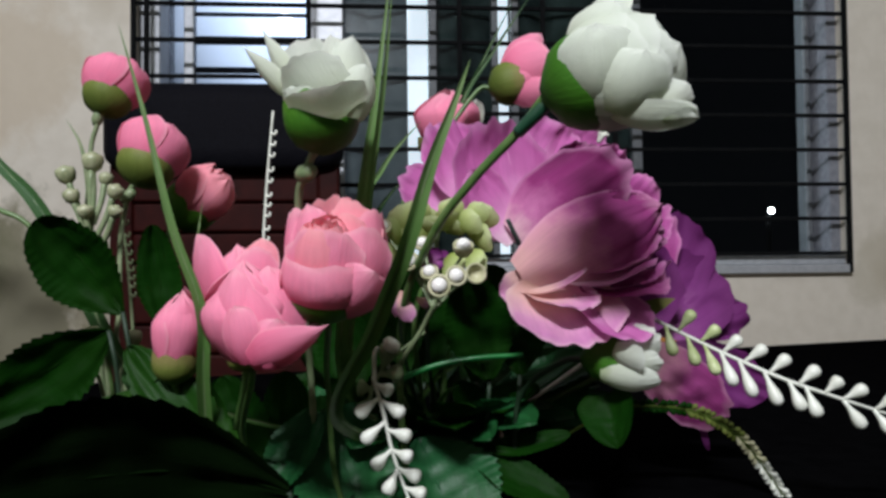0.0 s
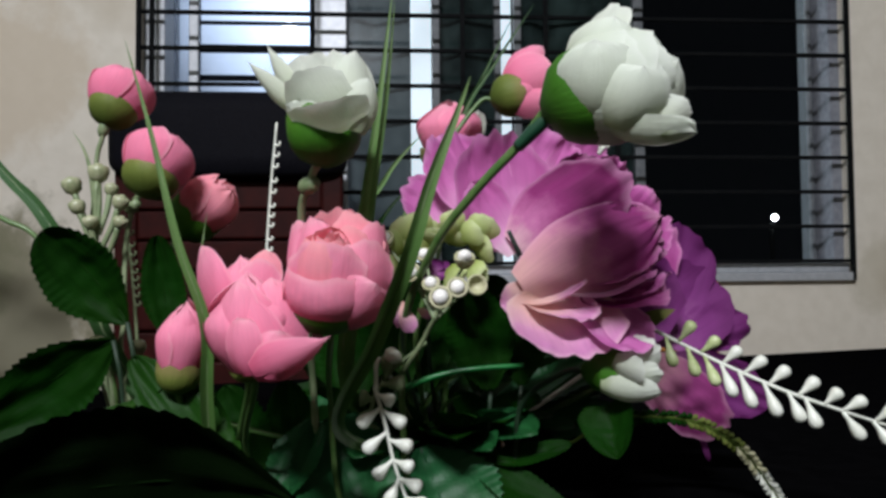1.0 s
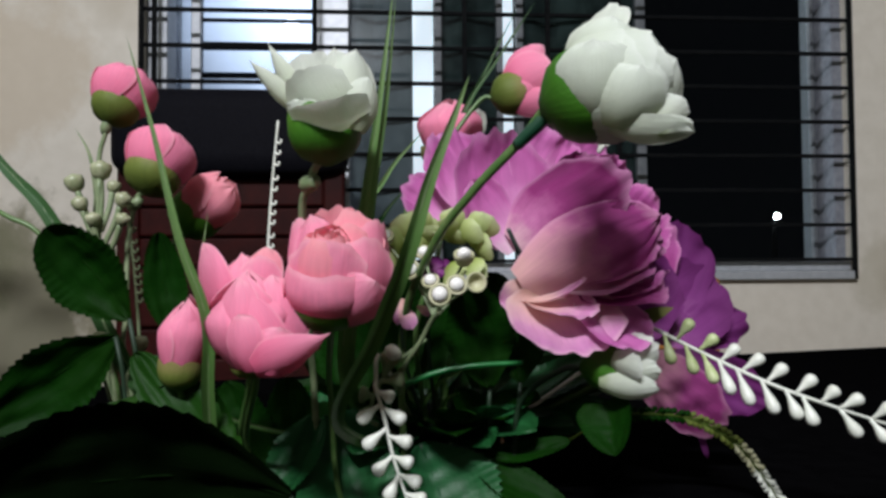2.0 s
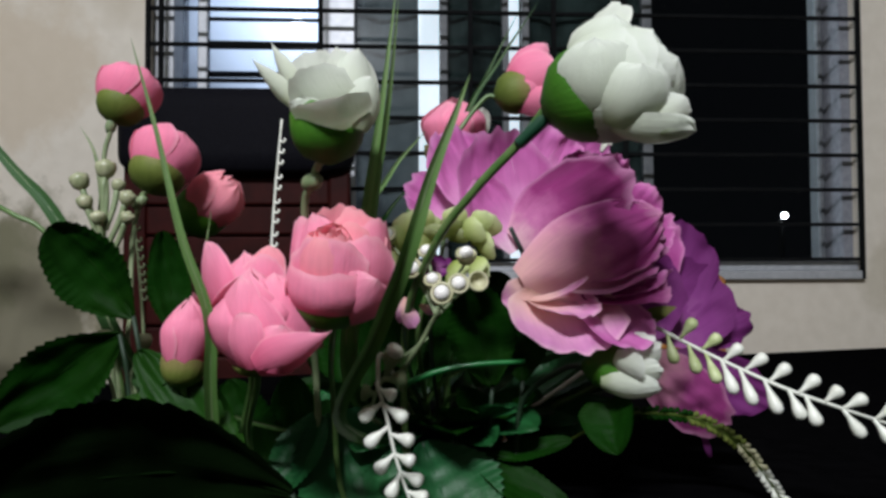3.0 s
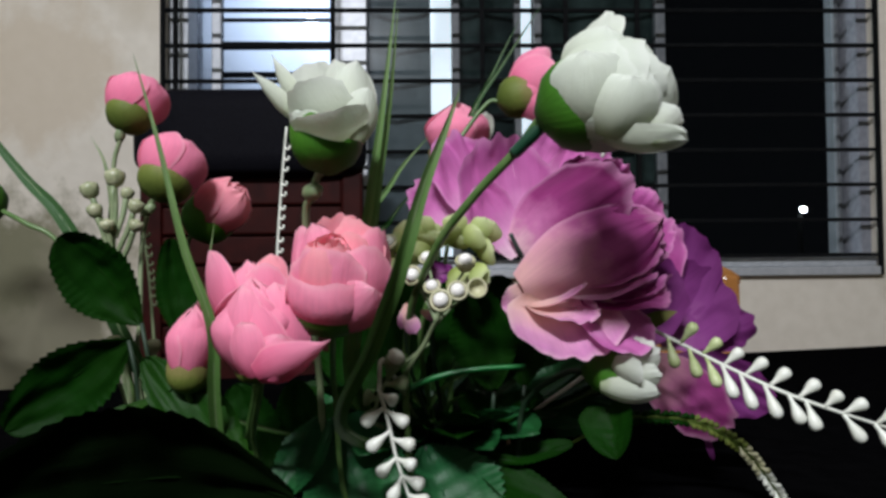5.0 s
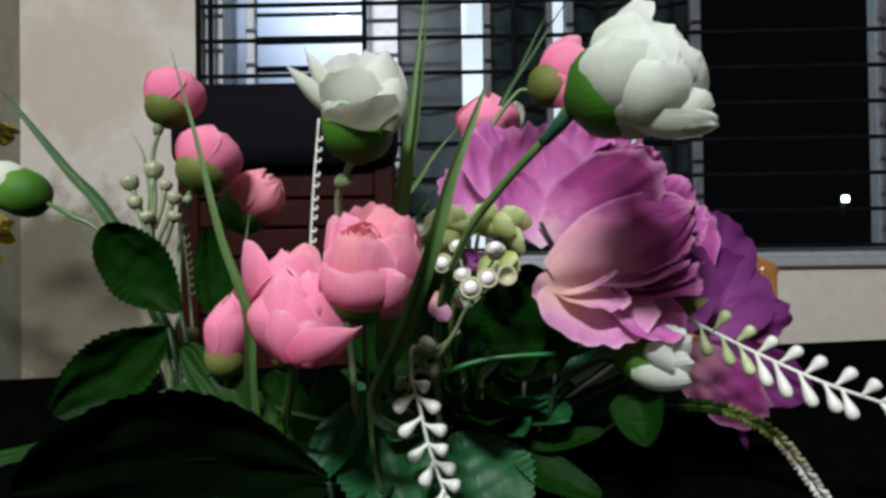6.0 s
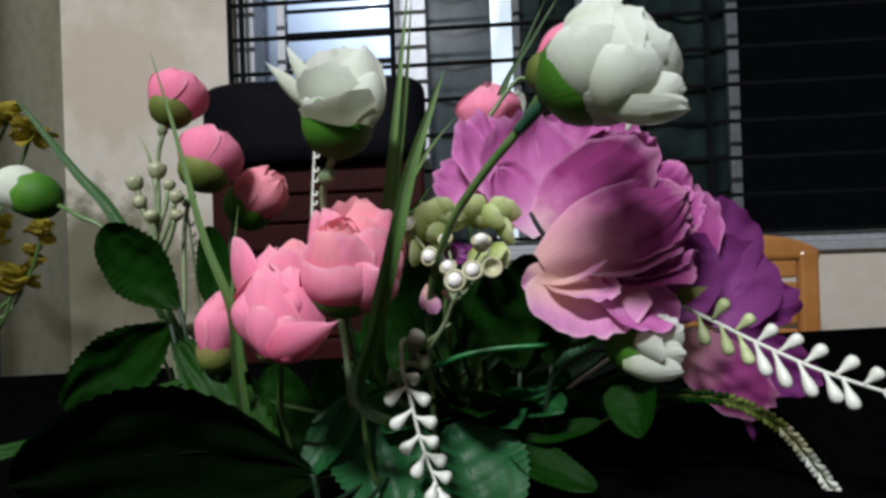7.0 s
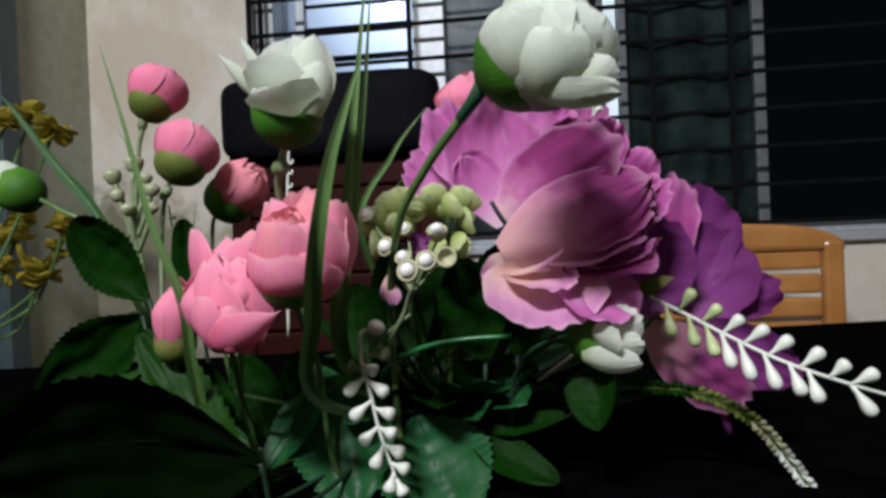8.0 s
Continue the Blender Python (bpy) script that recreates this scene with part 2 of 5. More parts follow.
# Mask colours for dark panes; dim glass reflections are mottled into the first.
DARK_MASK = surface("dark_pane_mask", (0.014, 0.020, 0.0195), (0.042, 0.056, 0.053), 0.95, 14, 0.3, spec=0.1)
GREY_MASK = surface("grey_pane_mask", (0.10, 0.11, 0.12), (0.15, 0.16, 0.17), 0.95, 14, 0.3, spec=0.1)
LEATHER = surface("black_leatherette", (0.004, 0.004, 0.006), (0.007, 0.007, 0.010), 0.7, 220, 0.3, spec=0.06)
MAROON = surface("maroon_wood", (0.020, 0.0025, 0.002), (0.034, 0.004, 0.003), 0.6, 30, 0.1, spec=0.12)
ORANGE_WOOD = surface("orange_varnished_wood", (0.40, 0.17, 0.045), (0.50, 0.23, 0.07), 0.25, 16, 0.06, coat=0.4)
TEAL = surface("teal_painted_door", (0.045, 0.07, 0.075), (0.06, 0.09, 0.095), 0.5, 20, 0.1)
POT = surface("black_ceramic", (0.008, 0.008, 0.008), (0.014, 0.014, 0.014), 0.3, 60, 0.05)
STAMEN = surface("dark_stamen", (0.03, 0.05, 0.045), (0.05, 0.07, 0.06), 0.5, 90, 0.1)
OUTSIDE = glow("glowing_backdrop", (0.78, 0.81, 0.85), 1.25)


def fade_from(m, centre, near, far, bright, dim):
    """Paints a lamp's falloff into the backdrop's own glow: bright at the centre, dim beyond."""
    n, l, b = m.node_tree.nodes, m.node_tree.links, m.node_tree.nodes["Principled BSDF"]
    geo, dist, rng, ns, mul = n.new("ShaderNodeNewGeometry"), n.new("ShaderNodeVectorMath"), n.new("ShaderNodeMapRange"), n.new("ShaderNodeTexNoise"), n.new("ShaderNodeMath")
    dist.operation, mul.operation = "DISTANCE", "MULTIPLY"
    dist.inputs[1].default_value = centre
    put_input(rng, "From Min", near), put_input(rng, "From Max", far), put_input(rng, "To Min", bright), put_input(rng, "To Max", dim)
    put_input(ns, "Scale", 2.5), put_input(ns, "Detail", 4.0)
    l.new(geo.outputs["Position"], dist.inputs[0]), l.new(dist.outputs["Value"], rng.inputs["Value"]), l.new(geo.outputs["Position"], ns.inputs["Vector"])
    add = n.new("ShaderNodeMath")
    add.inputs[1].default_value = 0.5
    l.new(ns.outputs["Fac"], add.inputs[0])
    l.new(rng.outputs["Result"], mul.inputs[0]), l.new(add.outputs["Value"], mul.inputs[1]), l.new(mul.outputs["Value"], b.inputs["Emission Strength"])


# Glow centred behind the lamp along the camera's line of sight.
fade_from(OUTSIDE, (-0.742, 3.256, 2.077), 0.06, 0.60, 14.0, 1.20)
BULB = glow("lit_bulb", (1.0, 0.99, 0.95), 30.0)
GLASS = pane_material("window_glass")
TINTED = pane_material("tinted_window_glass", (0.34, 0.37, 0.41, 1))


# ---- mesh helpers ----
def part(name, bm, material, parent=None, label=""):
    me = bpy.data.meshes.new(name)
    bm.normal_update()
    bm.to_mesh(me)
    bm.free()
    me.materials.append(material)
    ob = new(name, me)
    if parent:
        ob.parent = parent
        ob.matrix_parent_inverse = parent.matrix_world.inverted()
    if label:
        tagged(ob, label)
    return ob


def thing(name, at, label, category, group="", kind=""):
    ob = new(name)
    ob.empty_display_size = 0.02
    ob.matrix_world = Matrix.Translation(at)
    return tagged(ob, label, category, group, kind)


def smooth(bm):
    for f in bm.faces:
        f.smooth = True
    return bm


def box(bm, lo, hi, bevel=0.0, m=None):
    """A bevelled block between two corners, added to bm."""
    lo, hi = Vector(lo), Vector(hi)
    made = bmesh.ops.create_cube(bm, size=1.0)
    for v in made["verts"]:
        v.co = Vector((lo.x + (v.co.x + 0.5) * (hi.x - lo.x), lo.y + (v.co.y + 0.5) * (hi.y - lo.y), lo.z + (v.co.z + 0.5) * (hi.z - lo.z)))
    if bevel:
        edges = {e for v in made["verts"] for e in v.link_edges}
        got = bmesh.ops.bevel(bm, geom=list(edges), offset=bevel, segments=2, affect="EDGES", profile=0.5)
        verts = {v for f in got["faces"] for v in f.verts} | {v for v in made["verts"] if v.is_valid}
    else:
        verts = set(made["verts"])
    if m:
        for v in verts:
            v.co = m @ v.co
    return bm


def spline(points, steps=8):
    """Points on a smooth line through the given ones."""
    p = [Vector(a) for a in points]
    p = [p[0] * 2 - p[1], *p, p[-1] * 2 - p[-2]]
    line = []
    for i in range(1, len(p) - 2):
        for k in range(steps):
            t = k / steps
            line.append(0.5 * (2 * p[i] + (p[i + 1] - p[i - 1]) * t + (2 * p[i - 1] - 5 * p[i] + 4 * p[i + 1] - p[i + 2]) * t * t
                               + (3 * p[i] - p[i - 1] - 3 * p[i + 1] + p[i + 2]) * t ** 3))
    return line + [p[-2]]


def tube(points, r0, r1=None, steps=6, sides=8, bm=None, lumps=0.0):
    """A round rod along a smooth line, tapering from r0 to r1."""
    bm = bm or bmesh.new()
    r1 = r0 if r1 is None else r1
    line = spline(points, steps)
    rings, side = [], None
    for i, c in enumerate(line):
        d = (line[min(i + 1, len(line) - 1)] - line[max(i - 1, 0)]).normalized()
        side = (side - d * side.dot(d)).normalized() if side else d.orthogonal().normalized()
        up = d.cross(side)
        r = r0 + (r1 - r0) * i / (len(line) - 1)
        r *= 1 + lumps * noise.noise(c * 300)
        rings.append([bm.verts.new(c + (side * math.cos(a) + up * math.sin(a)) * r) for a in (2 * math.pi * k / sides for k in range(sides))])
    for a, b in zip(rings, rings[1:]):
        for k in range(sides):
            bm.faces.new((a[k], a[(k + 1) % sides], b[(k + 1) % sides], b[k]))
    bm.faces.new(rings[0][::-1]), bm.faces.new(rings[-1])
    return smooth(bm)


def axis_matrix(base, axis, spin=0.0):
    return Matrix.Translation(base) @ Vector(axis).to_track_quat("Z", "Y").to_matrix().to_4x4() @ pose(0, 0, 0, 0, 0, spin)


def lathe(profile, sides=20, m=None, bm=None, wave=None):
    """A round body from (radius, height) pairs."""
    bm = bm or bmesh.new()
    uv = (bm.loops.layers.uv.get("UVMap") or bm.loops.layers.uv.new("UVMap"))
    rings = []
    for j, (r, z) in enumerate(profile):
        ring = []
        for k in range(sides):
            a = 2 * math.pi * k / sides
            dz = wave(a, j) if wave else 0.0
            co = Vector((r * math.cos(a), r * math.sin(a), z + dz))
            ring.append(bm.verts.new(m @ co if m else co))
        rings.append(ring)
    for j, (a, b) in enumerate(zip(rings, rings[1:])):
        for k in range(sides):
            f = bm.faces.new((a[k], a[(k + 1) % sides], b[(k + 1) % sides], b[k]))
            for lp, (s, t) in zip(f.loops, ((k, j), (k + 1, j), (k + 1, j + 1), (k, j + 1))):
                lp[uv].uv = (s / sides * 4, t / (len(profile) - 1))
    if profile[0][0] > 1e-6:
        bm.faces.new(rings[0][::-1])
    if profile[-1][0] > 1e-6 and not wave:
        bm.faces.new(rings[-1])
    return smooth(bm)


def sheet(fn, nu, nv, bm=None, thick=0.0):
    """A sheet of fabric: fn(u, v) gives the place for u in -1..1 and v in 0..1."""
    bm = bm or bmesh.new()
    uv = (bm.loops.layers.uv.get("UVMap") or bm.loops.layers.uv.new("UVMap"))
    grid = [[bm.verts.new(fn(-1 + 2 * i / nu, j / nv)) for i in range(nu + 1)] for j in range(nv + 1)]
    for j in range(nv):
        for i in range(nu):
            f = bm.faces.new((grid[j][i], grid[j][i + 1], grid[j + 1][i + 1], grid[j + 1][i]))
            for lp, (a, b) in zip(f.loops, ((i, j), (i + 1, j), (i + 1, j + 1), (i, j + 1))):
                lp[uv].uv = (-1 + 2 * a / nu, b / nv)
    if thick:
        bm.normal_update()
        bmesh.ops.solidify(bm, geom=list(bm.faces), thickness=thick)
    return smooth(bm)


def outline(v, low=0.3, wide=0.6, blunt=2.4):
    """The half width of a petal along its length, 0..1."""
    if v < wide:
        return low + (1 - low) * math.sin(math.pi / 2 * v / wide)
    x = (v - wide) / (1 - wide)
    if blunt < 1.45:
        return max(0.0, (1 - x * x) * (1 - x) ** 0.25)
    return max(0.0, 1 - x ** blunt) ** 0.5


def petal(parent, material, base, tip, width, face, cup=0.25, belly=0.12, curl=0.0, ruffle=0.0, low=0.3, wide=0.6, blunt=2.4, seed=0, name="petal", nu=22, nv=22, notch=0.0, label="", twist=0.0, lip=0.0, frill=0.0):
    """A cupped petal from base to tip; face is its hollow side, curl bends the tip over to that side (minus: away)."""
    base, tip = Vector(base), Vector(tip)
    a = tip - base
    ln = a.length
    d = a.normalized()
    n = Vector(face)
    n = (n - d * n.dot(d)).normalized()
    s = d.cross(n)

    def fn(u, v):
        if blunt >= 3:
            w = width / 2 * (low + (1 - low) * math.sin(math.pi / 2 * min(1.0, v / wide)))
            v *= 1 - 0.30 * abs(u) ** 2.4 + 0.035 * noise.noise(Vector((u * 4.0, seed * 1.9, 0.3)))
        else:
            w = width / 2 * outline(v, low, wide, blunt)
        vv = v - notch * abs(math.cos(u * math.pi * 0.5)) * v ** 6 * 0.5
        tw = twist * v
        nn, ss = n * math.cos(tw) + s * math.sin(tw), s * math.cos(tw) - n * math.sin(tw)
        off = cup * w * u * u - belly * ln * 4 * v * (1 - v) + curl * ln * v ** 3
        q = Vector((u * 1.7 + seed * 3.1, v * 2.2, seed * 1.7))
        rf = ruffle * ln * (v ** 2) * (noise.noise(q * 1.6) + 0.35 * abs(u) * noise.noise(q * 3.4))
        edge = 1 + 0.05 * noise.noise(q * 5.0) * v
        rim = max(abs(u) ** 5 * min(1.0, v * 2), v ** 7)
        off += frill * ln * v ** 5 * (1.5 * noise.noise(Vector((u * 3.1, seed * 5.3, v))) + noise.noise(Vector((u * 7.0, seed * 2.7, v * 2)))) - lip * ln * rim
        vv *= 1 + frill * v ** 4 * noise.noise(Vector((u * 5.5, seed * 1.3, 0.7)))
        return base + d * (ln * vv * (1 + 0.05 * noise.noise(q * 3) * v)) + ss * (u * w * edge) + nn * (off + rf)

    return part(name, sheet(fn, nu, nv), material, parent, label)


def wrap_petal(parent, material, m, radius, height, phi, half, close=0.3, lift=0.0, point=2.2, spiral=0.06, flare=0.0, seed=0, belly=1.0):
    """A petal that hugs a bud: part of an egg-shaped shell round the axis of m."""
    def prof(v):
        r = math.sin(math.pi * min(0.5, 0.10 + 0.62 * v)) if v < 0.645 else 1 - (1 - close) * ((v - 0.645) / 0.355) ** 1.7
        return radius * (r * belly + (1 - belly) * v) + flare * radius * v ** 4

    def fn(u, v):
        h = half * (outline(v, 0.5, 0.55, point) if point < 3 else 0.5 + 0.5 * math.sin(math.pi / 2 * min(1.0, v / 0.5)))
        rim = 1.0 if point < 3 else 1 - 0.13 * abs(u) ** 2.6 + 0.03 * noise.noise(Vector((u * 3, seed * 1.3, 0.5)))
        q = Vector((u * 1.5 + seed * 2.3, v * 2.0, seed))
        r = prof(v * rim) * (1 + spiral * u + 0.014 * noise.noise(q * 1.8) + 0.025 * v * v * noise.noise(q * 3.3))
        z = height * (v * rim * (1 + 0.05 * noise.noise(q * 2.2)) + lift)
        a = phi + u * h
        return m @ Vector((r * math.cos(a), r * math.sin(a), z))

    return part("petal", sheet(fn, 20, 18), material, parent)


def spiral_core(parent, material, m, radius, height, turns, outer, inner, close, seed=0):
    """The rolled heart of a full flower: petals that follow one another on a spiral."""
    for k in range(turns):
        def fn(u, v):
            t = (k + (u + 1) / 2 * 1.04) / turns
            a = t * turns * 2 * math.pi + seed
            q = Vector((math.cos(a), math.sin(a), t * 3 + seed))
            rise = 1 + 0.035 * math.sin(a * 1.7 + seed) + 0.02 * noise.noise(q * 3)
            r = math.sin(math.pi * min(0.5, 0.10 + 0.62 * v)) if v < 0.645 else 1 - (1 - close) * ((v - 0.645) / 0.355) ** 1.7
            r *= radius * (outer + (inner - outer) * t) * (1 + 0.03 * math.sin(a * 2.6 + seed) * v)
            return m @ Vector((r * math.cos(a), r * math.sin(a), height * v * rise))
        part("petal", sheet(fn, 40, 14), material, parent)


def calyx(parent, material, m, radius, height, points=5, seed=0, label=""):
    def wave(a, j):
        return 0.0 if j < 5 else height * (0.05 if j == 5 else 0.22) * abs(math.sin(a * points / 2 + seed + 0.3 * math.sin(a * 3 + seed))) ** 0.8

    prof = [(radius * 0.16, -height * 0.12), (radius * 0.45, 0.0), (radius * 0.8, height * 0.18), (radius * 0.98, height * 0.42), (radius * 1.06, height * 0.66), (radius * 1.07, height * 0.82), (radius * 1.06, height * 0.95)]
    return part("calyx", lathe(prof, 30, m, wave=wave), material, parent, label)


def sag(points):
    """A stem that runs down first and turns to its foot low among the leaves."""
    p, q = Vector(points[-2]), Vector(points[-1])
    return [*points[:-1], (p.x * 0.82 + q.x * 0.18, p.y * 0.85 + q.y * 0.15, min(0.762, p.z - 0.004)), points[-1]]


def bud(name, label, group, base, axis, radius, height, material, green, layers, stem, stem_mat=None, stem_r=0.0016, calyx_h=0.4, calyx_r=0.9, close=0.3, flare=0.0, seed=0, spin=0.0, point=2.2, knob=None):
    """A fabric bud: layers of hugging petals in a calyx on a stem."""
    ob = thing(name, stem[-1], label, "artificial flower", group)
    m = axis_matrix(base, axis, spin)
    rnd = random.Random(seed)
    for k, (count, size, tall, shut, *dye) in enumerate(layers):
        for i in range(count):
            phi = 2 * math.pi * (i / count + 0.37 * k) + rnd.uniform(-0.15, 0.15)
            wrap_petal(ob, dye[0] if dye else material, m, radius * size, height * tall * rnd.uniform(0.90 if point > 3 else 0.93, 1.05), phi, math.pi / count * rnd.uniform(1.35, 1.65), shut, 0.02 + 0.02 * k, point, 0.03, flare * size, seed * 7 + k * 3 + i)
    calyx(ob, green, m, radius * calyx_r, height * calyx_h, 7, seed)
    part("stem", tube(sag([base, *stem]), stem_r, stem_r * 0.9), stem_mat or STEM, ob)
    if knob:
        c, r = knob
        part("stem_joint", lathe([(r * 0.55, -r * 1.5), (r * 0.95, -r * 0.6), (r, 0), (r * 0.9, r * 0.7), (r * 0.6, r * 1.6)], 14, axis_matrix(c, Vector(base) - Vector(stem[0]))), stem_mat or STEM, ob)
    return ob


def leaf(name, label, material, base, tip, width, face, stem=None, cup=0.35, belly=0.08, curl=0.0, teeth=0.05, seed=0, group="bouquet leaves", low=0.12, wide=0.45):
    """A serrated fabric leaf, folded along its midrib."""
    base, tip = Vector(base), Vector(tip)
    ob = thing(name, stem[-1] if stem else base, label, "artificial leaf", group)
    a = tip - base
    ln, d = a.length, a.normalized()
    n = Vector(face)
    n = (n - d * n.dot(d)).normalized()
    s = d.cross(n)

    def fn(u, v):
        w = width / 2 * outline(v, low, wide, 1.5)
        saw = 1 + teeth * (abs(u) ** 3) * (((v * 16 + seed) % 1.0) * 2 - 1)
        q = Vector((u * 1.3 + seed, v * 2, seed * 2.0))
        off = cup * w * abs(u) ** 1.3 - belly * ln * 4 * v * (1 - v) + curl * ln * v ** 2.5 + 0.03 * ln * noise.noise(q * 2) + 0.005 * width * math.cos(abs(u) * 3 + v * 38) * (1 - abs(u))
        return base + d * (ln * (v + 0.05 * abs(u) * (1 - v) * v)) + s * (u * w * saw) + n * off

    part("blade", sheet(fn, 16, 64), material, ob)
    rib = [fn(0, k / 8) - n * 0.0004 for k in range(8)]
    part("midrib", tube(rib, 0.0008, 0.0003, 3, 6), material, ob)
    if stem:
        part("stalk", tube(sag([base, *stem]), 0.0013, 0.0013), STEM_DARK, ob)
    return ob


def blade(label, points, width, face, material=GRASS, group="grass blades", fold=0.5, seed=0):
    """A long grass blade along a smooth line, broad below and pointed above; the points run from the root up."""
    ob = thing("grass_blade", points[0], label, "artificial grass", group)
    line = spline(points, 8)
    n = len(line) - 1

    def fn(u, v):
        i = min(int(v * n), n - 1)
        t = v * n - i
        c = line[i].lerp(line[i + 1], t)
        d = (line[min(i + 1, n)] - line[max(i - 1, 0)]).normalized()
        f = Vector(face)
        f = (f - d * f.dot(d)).normalized()
        s = d.cross(f)
        w = width / 2 * (0.55 + 0.45 * math.sin(math.pi * min(1, v * 1.6 + 0.1) / 2)) * (1 - max(0, v - 0.35) / 0.65) ** 0.8
        return c + s * (u * w) + f * (abs(u) * w * fold)

    part("blade", sheet(fn, 6, 48), material, ob)
    part("midrib", tube([fn(0, k / 10) - Vector(face).normalized() * 0.0001 for k in range(10)], 0.00035, 0.0002, 3, 5), STEM_PALE, ob)
    return ob


def berry_bud(parent, root, end, r, material):
    """A drop-shaped bud on a short stalk, from root to end."""
    root, end = Vector(root), Vector(end)
    ln = (end - root).length
    m = axis_matrix(root, end - root)
    prof = [(r * 0.28, 0), (r * 0.34, ln * 0.25), (r * 0.55, ln * 0.42), (r * 0.84, ln * 0.6), (r, ln * 0.78), (r * 0.88, ln * 0.92), (r * 0.42, ln * 1.0), (0, ln * 1.01)]
    return part("drop_bud", lathe(prof, 12, m), material, parent)


def cup_berry(parent, at, axis, r, filled=True):
    """A seed cup, empty or with a pearl in it."""
    m = axis_matrix(at, axis)
    prof = [(r * 0.25, -r * 1.1), (r * 0.7, -r * 0.8), (r * 1.0, -r * 0.2), (r * 1.05, r * 0.2), (r * 0.98, r * 0.3), (r * 0.82, r * 0.25), (r * 0.78, -r * 0.1), (r * 0.5, -r * 0.5), (0, -r * 0.6)]
    c = part("seed_cup", lathe(prof, 18, m), CUP, parent, "" if filled else "empty olive seed cup")
    if filled:
        b = r * 0.74
        prof = [(0, -b)] + [(b * math.sin(a), -b * math.cos(a)) for a in (math.pi * k / 9 for k in range(1, 9))] + [(0, b)]
        part("pearl", lathe(prof, 16, m @ Matrix.Translation((0, 0, r * 0.2))), BERRY, c, "white pearl berry")
    return c


# ---- the room: u along the window wall, v out through it ----
W = Matrix.Translation((-0.055, 1.70, 0)) @ pose(0, 0, 0, 0, 0, 4)


def room_part(name, blocks, material, parent=None, label="", bevel=0.0):
    bm = bmesh.new()
    for lo, hi in blocks:
        box(bm, lo, hi, bevel, W)
    return part(name, bm, material, parent, label)


U0, U1, Z0, Z1 = -0.69, 1.107, 0.862, 2.05
tagged(room_part("wall_north", [((-1.35, 0, 0), (U0, 0.2, 2.8)), ((U1, 0, 0), (3.0, 0.2, 2.8)), ((U0, 0, 0), (U1, 0.2, Z0)), ((U0, 0, Z1), (U1, 0.2, 2.8))], PLASTER),
       "stained unseen plaster wall, darkened to cut bounce light with a barred window", "wall", kind="structure")
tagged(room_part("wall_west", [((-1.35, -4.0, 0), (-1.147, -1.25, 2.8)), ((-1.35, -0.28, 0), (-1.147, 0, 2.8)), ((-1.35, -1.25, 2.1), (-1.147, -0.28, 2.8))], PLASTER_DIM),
       "plaster wall beside a doorway, shade put into its colour", "wall", kind="structure")
# East and south walls stay out of view; their dark tone limits fill light.
tagged(room_part("wall_east", [((3.0, -4.0, 0), (3.2, 0.2, 2.8))], PLASTER_DIM), "unseen plaster wall, darkened to cut bounce light", "wall", kind="structure")
tagged(room_part("wall_south", [((-1.35, -4.2, 0), (3.2, -4.0, 2.8))], PLASTER_DIM), "unseen plaster wall, darkened to cut bounce light", "wall", kind="structure")
tagged(room_part("floor", [((-1.35, -4.2, -0.1), (3.2, 0.2, 0))], FLOOR), "dark red polished cement floor", "floor", kind="structure")
tagged(room_part("ceiling", [((-1.35, -4.2, 2.8), (3.2, 0.2, 2.9))], CEILING), "unseen whitewashed ceiling, darkened to cut bounce light", "ceiling", kind="structure")

door = tagged(thing("door_1", W @ Vector((-1.2, -0.7, 0)), "dark teal painted door in its frame", "door", kind="structure"))
room_part("door_frame", [((-1.2, -0.34, 0), (-1.125, -0.28, 2.1)), ((-1.2, -1.25, 0), (-1.125, -1.19, 2.1)), ((-1.2, -1.19, 2.04), (-1.125, -0.34, 2.1))], TEAL, door, bevel=0.004)
room_part("door_leaf", [((-1.19, -1.185, 0.01), (-1.155, -0.345, 2.035))], TEAL, door, bevel=0.003)

# window: frame, sliding sashes and panes
window = thing("window_1", W @ Vector((0.2, 0.1, Z0)), "grey aluminium sliding window with dark panes", "window", kind="structure")
room_part("sill_rail", [((U0, -0.022, Z0), (U1 - 0.012, 0.16, 0.884)), ((U0, 0.01, 0.884), (U1, 0.022, 0.908)), ((U0, 0.06, 0.884), (U1, 0.072, 0.904))], ALU, window, bevel=0.003)
room_part("head_rail", [((U0, 0.0, Z1 - 0.05), (U1, 0.16, Z1))], ALU, window, bevel=0.003)
room_part("jamb", [((U1 - 0.028, 0.03, 0.908), (U1, 0.15, Z1 - 0.05))], LOUVRE, window, bevel=0.003)
room_part("jamb", [((1.071, 0.10, 0.908), (U1 - 0.03, 0.16, Z1 - 0.05))], DARK_ALU, window, bevel=0.003)
room_part("jamb", [((U0, 0.03, 0.908), (U0 + 0.05, 0.15, Z1 - 0.05))], ALU, window, bevel=0.003)
# Stiles right of the middle take the darker copy of the aluminium.
for a, b, va in ((-0.275, -0.192, 0.06), (0.574, 0.600, 0.09), (1.058, 1.070, 0.09), (-0.60, -0.575, 0.09), (0.03, 0.05, 0.09), (0.196, 0.213, 0.09), (0.249, 0.268, 0.09)):
    room_part("stile", [((a, va, 0.908), (b, va + 0.03, Z1 - 0.05))], DARK_ALU if a > 0 else ALU, window, bevel=0.003)
for a, b in ((U0 + 0.05, -0.276), (-0.19, 0.573), (0.601, 1.057)):
    room_part("pane", [((a, 0.100, 0.908), (b, 0.104, Z1 - 0.05))], TINTED if b < -0.2 else GLASS, window)

